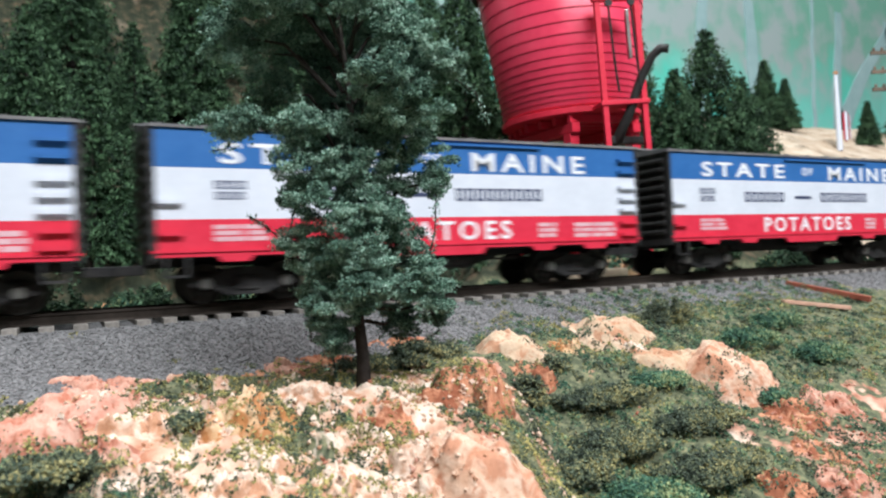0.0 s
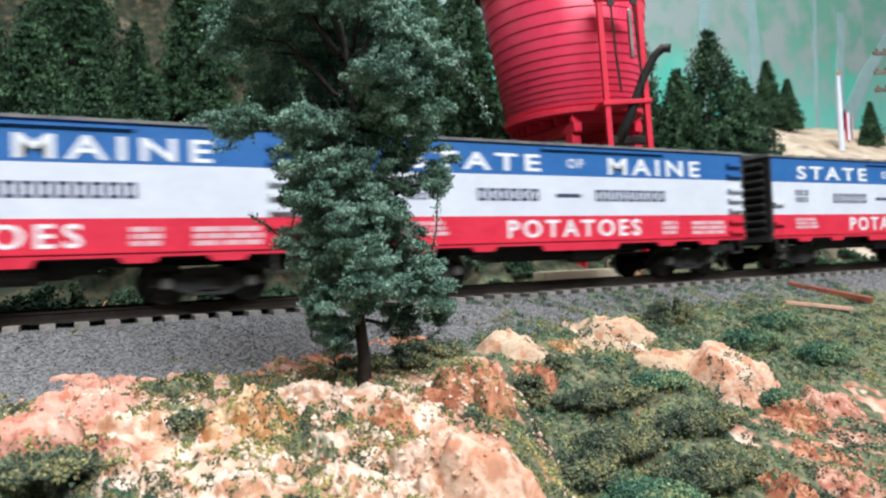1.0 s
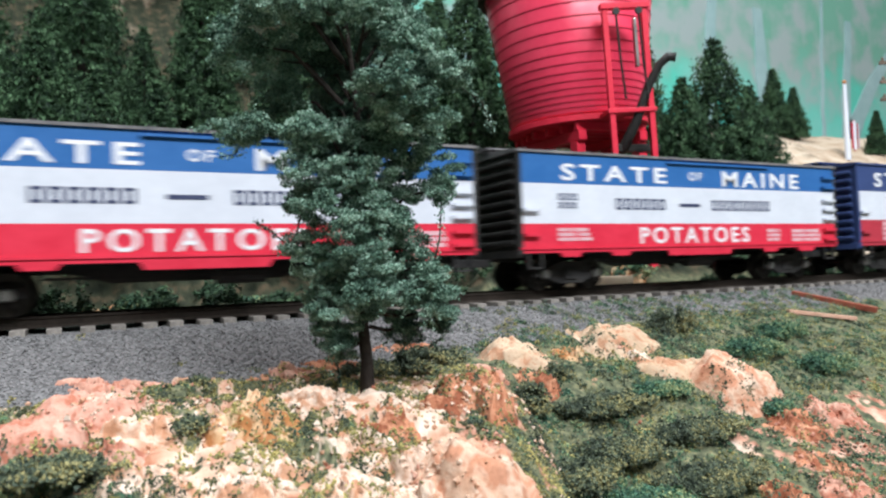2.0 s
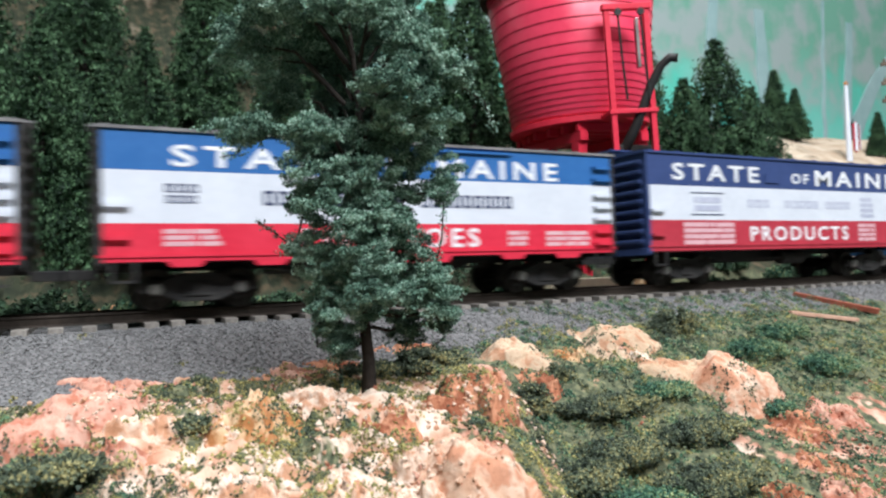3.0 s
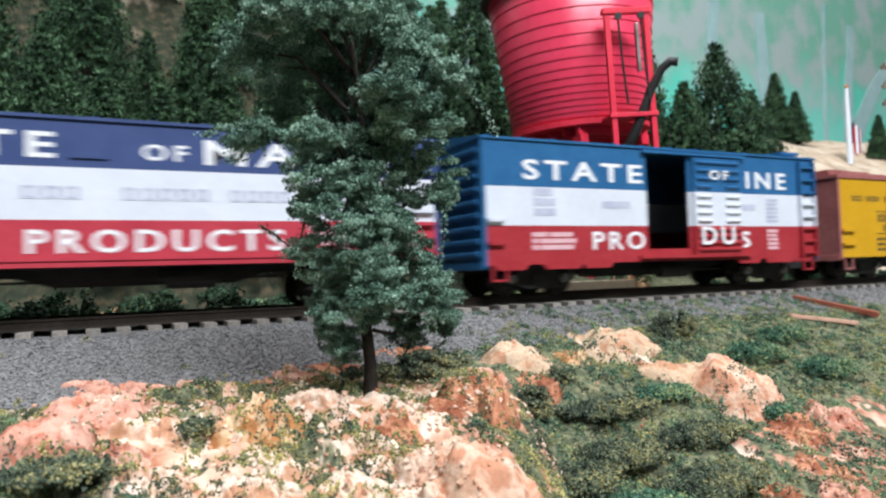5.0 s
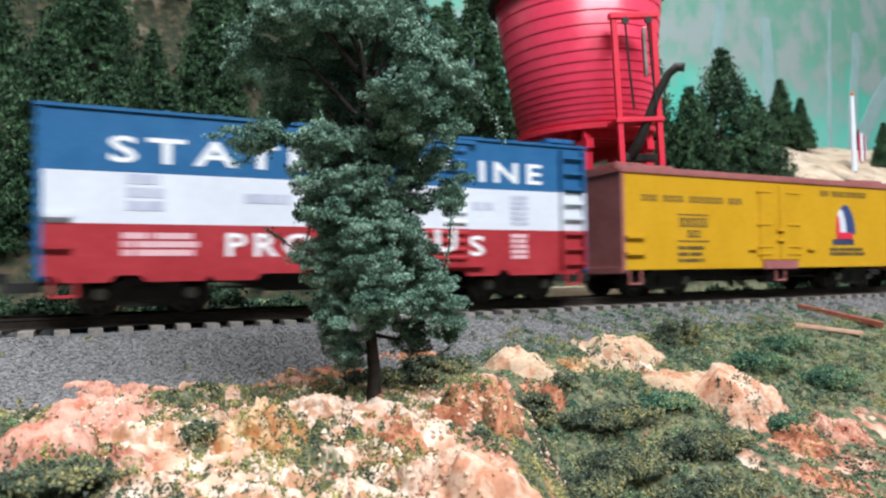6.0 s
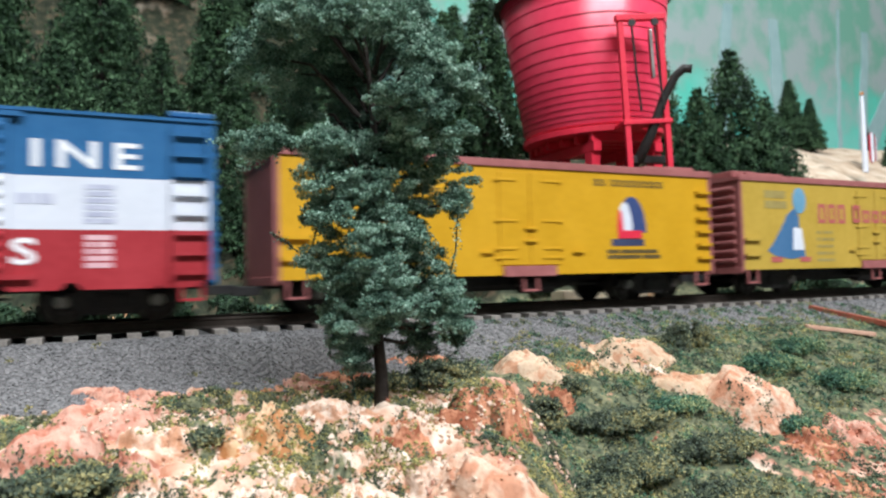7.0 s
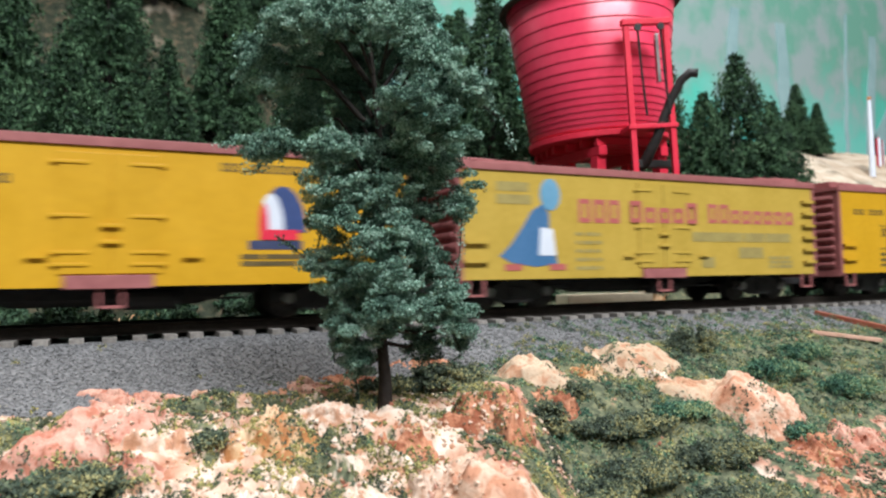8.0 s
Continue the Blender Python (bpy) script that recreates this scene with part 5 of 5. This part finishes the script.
def potato_car():
    sill, eave, peak = 11.0, 40.2, 42.6
    bands = [(sill, 19.5, RED, "lower_band"), (19.5, 31.25, WHITE, "middle_band"), (31.25, eave, BLUE, "upper_band")]
    car = freight_car("boxcar", "blue, white and red potato boxcar with white lettering and grey roof", bands, BLACK, ROOF_GREY, eave, peak, sill)
    lettering("STATE", U + 15, U + 56.8, 32.3, 37.3, F, LETTER_WHITE, car)
    lettering("OF", U + 66.5, U + 72.5, 33.6, 36.4, F, LETTER_WHITE, car)
    lettering("MAINE", U + 82, U + 121, 32.0, 37.2, F, LETTER_WHITE, car)
    blocks(U + 35, U + 56.2, 23.8, 27.3, 6, F, LETTER_NAVY, car)
    bars(U + 62, U + 71.5, 24.9, 26.0, 1, F, LETTER_NAVY, car, 1, words=(1, 1))
    blocks(U + 76.3, U + 105.2, 23.8, 27.3, 9, F, LETTER_NAVY, car)
    lettering("POTATOES", U + 44.8, U + 94, 13.2, 18.4, F, LETTER_WHITE, car)
    blocks(U + 13.4, U + 21, 26.4, 28.4, 3, F, LETTER_NAVY, car)
    blocks(U + 13.6, U + 20.6, 24.0, 25.8, 4, F, LETTER_NAVY, car)
    bars(U + 13.2, U + 26.2, 14.4, 18.2, 3, F, LETTER_ROSE, car, 3)
    bars(U + 103.3, U + 110.4, 13.4, 17.6, 3, F, LETTER_ROSE, car, 4)
    bars(U + 116.3, U + 132.7, 13.2, 17.5, 3, F, LETTER_ROSE, car, 5)
    for u, w, d in ((18, 6, 1.3), (37, 6, 1.3), (70.8, 27, 1.7), (105, 6, 1.3), (124, 7, 1.3)):
        part("sill_tab", prism([(U + u - w / 2 - 1.2, sill), (U + u + w / 2 + 1.2, sill), (U + u + w / 2, sill - d), (U + u - w / 2, sill - d)], "y", F, F + 0.9), RED, car, "red tab below the sill")
    part("sill_strip", box(-HALF, HALF, F - 0.3, F, sill + 1.0, sill + 1.6), RED, car)
    ladder(car, HALF - 8, HALF - 1.5, (13.6, 17.2, 21.2, 24.6, 28.0, 32.8, 36.4), bands)
    ladder(car, -HALF + 0.8, -HALF + 6.4, (16.2, 23.4), bands)
    part("door_track", box(-14, 34, F - 0.7, F, 38.8, 39.4), BLUE, car)
    roof_walk(car, peak, ROOF_GREY)
    stirrup(car, HALF - 5, sill, BLACK)
    stirrup(car, -HALF + 5, sill, BLACK)
    return car


def products_car():
    sill, eave, peak = 11.0, 42.4, 44.6
    bands = [(sill, 21.0, CRIMSON, "lower_band"), (21.0, 32.2, WHITE, "middle_band"), (32.2, eave, NAVY, "upper_band")]
    car = freight_car("boxcar", "navy, white and crimson boxcar with ribbed navy ends", bands, NAVY, NAVY, eave, peak, sill)
    lettering("STATE", U + 11, U + 51.8, 34.0, 39.6, F, LETTER_WHITE, car)
    lettering("OF", U + 68.8, U + 78.3, 34.3, 38.0, F, LETTER_WHITE, car)
    lettering("MAINE", U + 82, U + 131, 33.8, 39.6, F, LETTER_WHITE, car)
    lettering("PRODUCTS", U + 46.4, U + 100, 13.9, 19.0, F, LETTER_WHITE, car)
    bars(U + 20, U + 33, 24.0, 28.6, 2, F, LETTER_GREY, car, 6, words=(1, 2))
    for z in (22.8, 30.0):
        part("number_line", box(U + 18.6, U + 34, F - 0.1, F + 0.05, z - 0.2, z + 0.2), LETTER_NAVY, car)
    blocks(U + 45.3, U + 102.2, 25.4, 28.2, 15, F, LETTER_GREY, car, skip=(3, 4, 10))
    bars(U + 108.2, U + 116.6, 22.3, 30.0, 4, F, LETTER_GREY, car, 7, words=(1, 2))
    bars(U + 15.2, U + 39, 13.0, 20.2, 4, F, LETTER_ROSE, car, 8)
    bars(U + 106.2, U + 117.5, 13.4, 20.0, 4, F, LETTER_ROSE, car, 9)
    part("door_plate", box(U + 54.5, U + 62, F - 0.4, F, 34.2, 37.4), NAVY, car)
    part("sill_strip", box(-HALF, HALF, F - 0.3, F, sill + 1.3, sill + 1.9), CRIMSON, car)
    ladder(car, HALF - 8, HALF - 1.5, (13.4, 17.0, 20.4, 23.8, 27.4, 34.2, 38.0), bands)
    ladder(car, -HALF + 0.8, -HALF + 6.4, (16.2, 24.0), bands)
    roof_walk(car, peak, NAVY, -HALF - 1.5, HALF + 1.5)
    stirrup(car, HALF - 5, sill, BLACK)
    stirrup(car, -HALF + 5, sill, BLACK)
    return car


def open_boxcar():
    sill, eave, peak = 8.9, 44.6, 47.6
    bands = [(sill, 20.1, DEEP_RED, "lower_band"), (20.1, 31.3, WHITE, "middle_band"), (31.3, eave, TEAL_BLUE, "upper_band")]
    gap = (U + 60.0, U + 78.0)
    car = freight_car("boxcar", "steel-blue, white and dark red boxcar with its side door open", bands, TEAL_BLUE, TEAL_BLUE, eave, peak, sill, doors=(gap,))
    for y in (F,):
        part("door_lintel", box(gap[0], gap[1], y + 0.1, y + 1.1, 43.1, eave), TEAL_BLUE, car)
        part("door_threshold", box(gap[0], gap[1], y + 0.1, y + 1.1, sill, 12.8), DEEP_RED, car)
    # black floor and far sheet stand in for the shade inside the car
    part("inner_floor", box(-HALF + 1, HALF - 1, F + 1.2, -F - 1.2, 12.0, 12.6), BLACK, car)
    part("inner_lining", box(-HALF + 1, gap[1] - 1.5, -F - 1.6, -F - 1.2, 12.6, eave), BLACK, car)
    # the slid door, in three painted bands with pressed ribs
    door = empty_part("door", car, pose(0, 0, 0))
    d0, d1 = U + 79.4, U + 101.5
    for z0, z1, m in ((10.8, 20.1, DEEP_RED), (20.1, 31.3, WHITE), (31.3, 42.6, TEAL_BLUE)):
        part("door_panel", box(d0, d1, F - 1.2, F - 0.4, z0, z1), m, door)
        for k in range(4):
            z = z0 + (k + 0.6) * (z1 - z0) / 4.2
            for a, b in ((d0 + 1.2, d0 + 7.5), (d1 - 7.5, d1 - 1.2)) if z > 20.1 and z < 37 else ((d0 + 1.2, d1 - 1.2),):
                part("door_rib", prism([(F - 1.2, z - 0.75), (F - 1.9, z - 0.1), (F - 1.9, z + 0.35), (F - 1.2, z + 0.75)], "x", a, b), m, door)
    part("door_track", box(U + 58, U + 104, F - 1.3, F, 43.2, 44.2), TEAL_BLUE, car)
    part("door_rail", box(U + 56, U + 106, F - 1.2, F, 9.8, 10.8), DEEP_RED, car)
    lettering("STATE", U + 13.5, U + 58.4, 33.4, 39.3, F, LETTER_WHITE, car)
    lettering("OF", U + 86, U + 95, 35.4, 38.6, F - 1.9, LETTER_WHITE, door)
    lettering("INE", U + 105.5, U + 126, 33.2, 39.0, F, LETTER_WHITE, car)
    lettering("PRO", U + 38, U + 58.6, 12.8, 18.4, F, LETTER_WHITE, car)
    lettering("DU", U + 81.6, U + 97, 13.8, 19.8, F - 1.9, LETTER_WHITE, door)
    lettering("S", U + 101.8, U + 106.5, 12.8, 18.4, F, LETTER_WHITE, car)
    bars(U + 17, U + 25, 23.0, 31.0, 3, F, LETTER_GREY, car, 10, words=(1, 2))
    bars(U + 42, U + 54, 25.4, 27.6, 1, F, LETTER_GREY, car, 11)
    bars(U + 103, U + 110, 25.4, 27.6, 1, F, LETTER_GREY, car, 12)
    bars(U + 115.3, U + 121.8, 21.4, 29.8, 6, F, LETTER_GREY, car, 13, words=(1, 2))
    bars(U + 115.3, U + 121.2, 12.0, 19.0, 5, F, LETTER_ROSE, car, 14, words=(1, 2))
    bars(U + 16, U + 32.8, 13.1, 18.2, 3, F, LETTER_ROSE, car, 15)
    for u, w in ((9, 9), (27, 12), (40, 9), (106, 9), (122, 14), (134, 7)):
        part("sill_tab", prism([(U + u - w / 2 - 1.4, sill), (U + u + w / 2 + 1.4, sill), (U + u + w / 2, sill - 1.5), (U + u - w / 2, sill - 1.5)], "y", F, F + 0.9), DEEP_RED, car)
    ladder(car, HALF - 9, HALF - 1.6, (10.6, 14.9, 19.4, 23.8, 28.2, 32.4, 37.0, 41.6), bands)
    for x in (HALF - 9.2, HALF - 1.4):
        for z0, z1, m in ((sill, 20.1, DEEP_RED), (20.1, 31.3, WHITE), (31.3, eave - 1, TEAL_BLUE)):
            part("ladder_rail", box(x - 0.3, x + 0.3, F - 1.5, F, z0, z1), m, car)
    ladder(car, -HALF + 0.8, -HALF + 6.4, (15.0, 21.6), bands)
    part("brake_platform", box(HALF - 9, HALF + 0.8, -12, -3, peak - 0.4, peak + 0.8), TEAL_BLUE, car, bevel=0.2)
    stirrup(car, HALF - 5, sill, DEEP_RED)
    stirrup(car, -HALF + 5, sill, DEEP_RED)
    return car


def reefer(paint, label, ribs=True):
    sill, eave, peak = 8.4, 38.8, 41.6
    bands = [(sill, eave, paint, "side_panel")]
    car = freight_car("refrigerator_car", label, bands, BROWN, BROWN, eave, peak, sill, ribs=ribs)
    part("fascia", box(-HALF - 0.4, HALF + 0.4, F - 0.5, F, eave - 0.2, eave + 1.9), BROWN, car, "oxide brown eaves board", bevel=0.15)
    part("threshold", box(U + 62.5, U + 80, F - 0.7, F, 8.0, 10.9), BROWN, car, "brown plate under the hatch door", bevel=0.15)
    stirrup(car, U + 71.5, sill, BROWN)
    stirrup(car, HALF - 5, sill, BROWN)
    stirrup(car, -HALF + 5, sill, BROWN)
    ladder(car, HALF - 6.6, HALF - 0.8, (12.6, 16.8, 21.0, 25.2, 29.4, 33.6), bands)
    ladder(car, -HALF + 0.8, -HALF + 8.5, (13.4, 18.6), bands)
    # door leaves with strap hinges
    for a, b in ((U + 61.5, U + 71.2), (U + 71.6, U + 81.3)):
        part("door_leaf", box(a, b, F - 0.35, F + 0.1, 11.2, 37.2), paint, car, bevel=0.1)
    for z in (13.2, 15.8, 23.6, 35.0):
        for a, b in ((U + 60, U + 67), (U + 75.5, U + 82.5)):
            part("hinge", box(a, b, F - 0.6, F - 0.3, z - 0.35, z + 0.35), paint, car, bevel=0.12)
    for z in (18.0, 21.5):
        part("latch", box(U + 69.5, U + 73.5, F - 1.1, F - 0.3, z - 0.4, z + 0.4), paint, car, bevel=0.12)
    for u in (55.5, 86):
        part("grab_iron", box(U + u, U + u + 4, F - 0.9, F - 0.4, 14.6, 15.1), paint, car)
    roof_walk(car, peak, BROWN, -HALF + 14, HALF - 14)
    for sx in (-1, 1):
        for sy in (-1, 1):
            x, y = sx * (HALF - 8), sy * 8.5
            part("ice_hatch", box(x - 6, x + 6, y - 5, y + 5, peak - 1.2, peak + 1.0), BROWN, car, "brown roof ice hatch", bevel=0.3)
        part("hatch_platform", box(sx * (HALF - 16) - 9, sx * (HALF - 16) + 9, -15, -6, peak - 0.6, peak + 0.4), BROWN, car)
    return car


def disc_part(name, cx, cz, rx, rz, a0, a1, y, material, car, thick=0.1):
    pts = [(cx + rx * math.cos(math.radians(a0 + (a1 - a0) * k / 20)), cz + rz * math.sin(math.radians(a0 + (a1 - a0) * k / 20))) for k in range(21)]
    if abs(a1 - a0) >= 360:
        pts = pts[:-1]
    return part(name, prism(pts, "y", y - thick, y + 0.05), material, car)


def emblem_car(ribs):
    car = reefer(YELLOW, "yellow wooden refrigerator car with a round emblem and brown roof", ribs)
    blocks(U + 7.9, U + 53, 30.0, 32.0, 20, F, LETTER_BLACK, car, skip=(3, 8, 16))
    blocks(U + 23.7, U + 36.5, 22.0, 25.0, 6, F, LETTER_BLACK, car)
    part("number_line", box(U + 23, U + 36.8, F - 0.1, F + 0.05, 25.8, 26.2), LETTER_BLACK, car)
    part("number_line", box(U + 23, U + 36.8, F - 0.1, F + 0.05, 17.2, 17.6), LETTER_BLACK, car)
    blocks(U + 27.0, U + 33.2, 18.6, 21.0, 3, F, LETTER_BLACK, car)
    bars(U + 22.9, U + 35, 10.6, 15.8, 3, F, LETTER_BLACK, car, 23, gap=0.8)
    blocks(U + 94.2, U + 121.6, 34.5, 36.5, 17, F, LETTER_BLACK, car, skip=(3,))
    disc_part("emblem_blue", U + 108.6, 20.6, 5.6, 11.0, 0, 180, F, NAVY, car, 0.10)
    disc_part("emblem_white", U + 105.8, 20.6, 2.9, 9.2, 0, 180, F, WHITE, car, 0.16)
    disc_part("emblem_red", U + 104.0, 20.6, 1.1, 6.8, 0, 180, F, RED, car, 0.22)
    part("emblem_base", box(U + 103, U + 112.2, F - 0.26, F + 0.05, 18.8, 21.2), RED, car)
    bars(U + 100.5, U + 113.8, 16.5, 18.6, 1, F, LETTER_NAVY, car, 25, words=(1, 1))
    bars(U + 98.7, U + 120, 12.6, 15.4, 2, F, LETTER_BLACK, car, 26, words=(2, 3))
    return car


def figure_car():
    car = reefer(OCHRE, "faded yellow refrigerator car with pink lettering and a blue emblem")
    bars(U + 11.8, U + 24, 29.4, 35.6, 2, F, LETTER_OLIVE, car, 30, words=(1, 1))
    part("emblem_blue", prism([(U + 12.5, 14.8), (U + 16, 13), (U + 24, 11.8), (U + 31.5, 12.6), (U + 31, 15.5), (U + 29, 19), (U + 28.8, 27), (U + 26.5, 29.6), (U + 23, 27.4), (U + 20, 23), (U + 16, 18)], "y", F - 0.1, F + 0.05), EMBLEM_BLUE, car)
    disc_part("emblem_top", U + 29.4, 32.4, 3.4, 4.6, 0, 360, F, EMBLEM_SKY, car, 0.16)
    part("emblem_white", prism([(U + 25.2, 15), (U + 31, 15), (U + 30, 22.5), (U + 25.8, 23)], "y", F - 0.18, F + 0.05), WHITE, car)
    for a in (14, 28.8):
        part("emblem_red", box(U + a, U + a + 5.5, F - 0.14, F + 0.05, 10.8, 12.6), LETTER_PINK, car)
    blocks(U + 38.7, U + 55.1, 24.6, 31.6, 3, F, LETTER_PINK, car, tall=(0, 1, 2))
    blocks(U + 57.6, U + 86.1, 25.0, 31.6, 5, F - 0.36, LETTER_PINK, car, tall=(0, 4))
    blocks(U + 90.1, U + 131.2, 25.4, 31.6, 8, F, LETTER_PINK, car, tall=(0, 1))
    bars(U + 83.5, U + 129.4, 19.4, 22.4, 1, F, LETTER_OLIVE, car, 31, words=(3, 4))
    bars(U + 38, U + 48, 10.8, 21.8, 5, F, LETTER_OLIVE, car, 32, gap=1.4)
    bars(U + 104, U + 116, 14.0, 17.6, 1, F, LETTER_OLIVE, car, 33, words=(1, 1))
    part("square_mark", box(U + 87.5, U + 92.8, F - 0.1, F + 0.05, 11.0, 14.4), LETTER_OLIVE, car)
    bars(U + 118, U + 130, 10.6, 14.6, 3, F, LETTER_OLIVE, car, 34)
    return car


EMBLEM_BLUE = mat("faded_blue_emblem", (0.045, 0.13, 0.26), (0.065, 0.16, 0.31), 600, 0.5, 0.0, spread=0.02)
EMBLEM_SKY = mat("sky_blue_emblem", (0.11, 0.27, 0.40), (0.15, 0.32, 0.46), 600, 0.5, 0.0, spread=0.02)

# ---- the train's order, from the leading end ----
SPEED, PITCH, LEAD = 0.1079, 0.1555, 0.0147
potato_car(), potato_car(), potato_car(), potato_car()
products_car()
open_boxcar()
emblem_car(False)
figure_car()
emblem_car(True)


def motions():
    """The train rolls steadily along the track; its wheels turn with it."""
    times = [0.0, 1 / 30, 2 / 30, 0.1, *[0.5 * k for k in range(1, 16)], 7.9, 8 - 2 / 30, 8 - 1 / 30, 8.0]
    for k, car in enumerate(CARS):
        x = LEAD + (k - 1) * PITCH + HALF * MM
        walk(car, [(t, pose(x - SPEED * t, TRACK_Y, RAIL_TOP)) for t in times])
    step = 2 / FPS
    for wheelset, wx in WHEELSETS:
        walk(wheelset, [(k * step, pose(wx, 0, 4.8 * MM, 0, -math.degrees(SPEED * k * step / (4.8 * MM)), 0)) for k in range(121)])


motions()
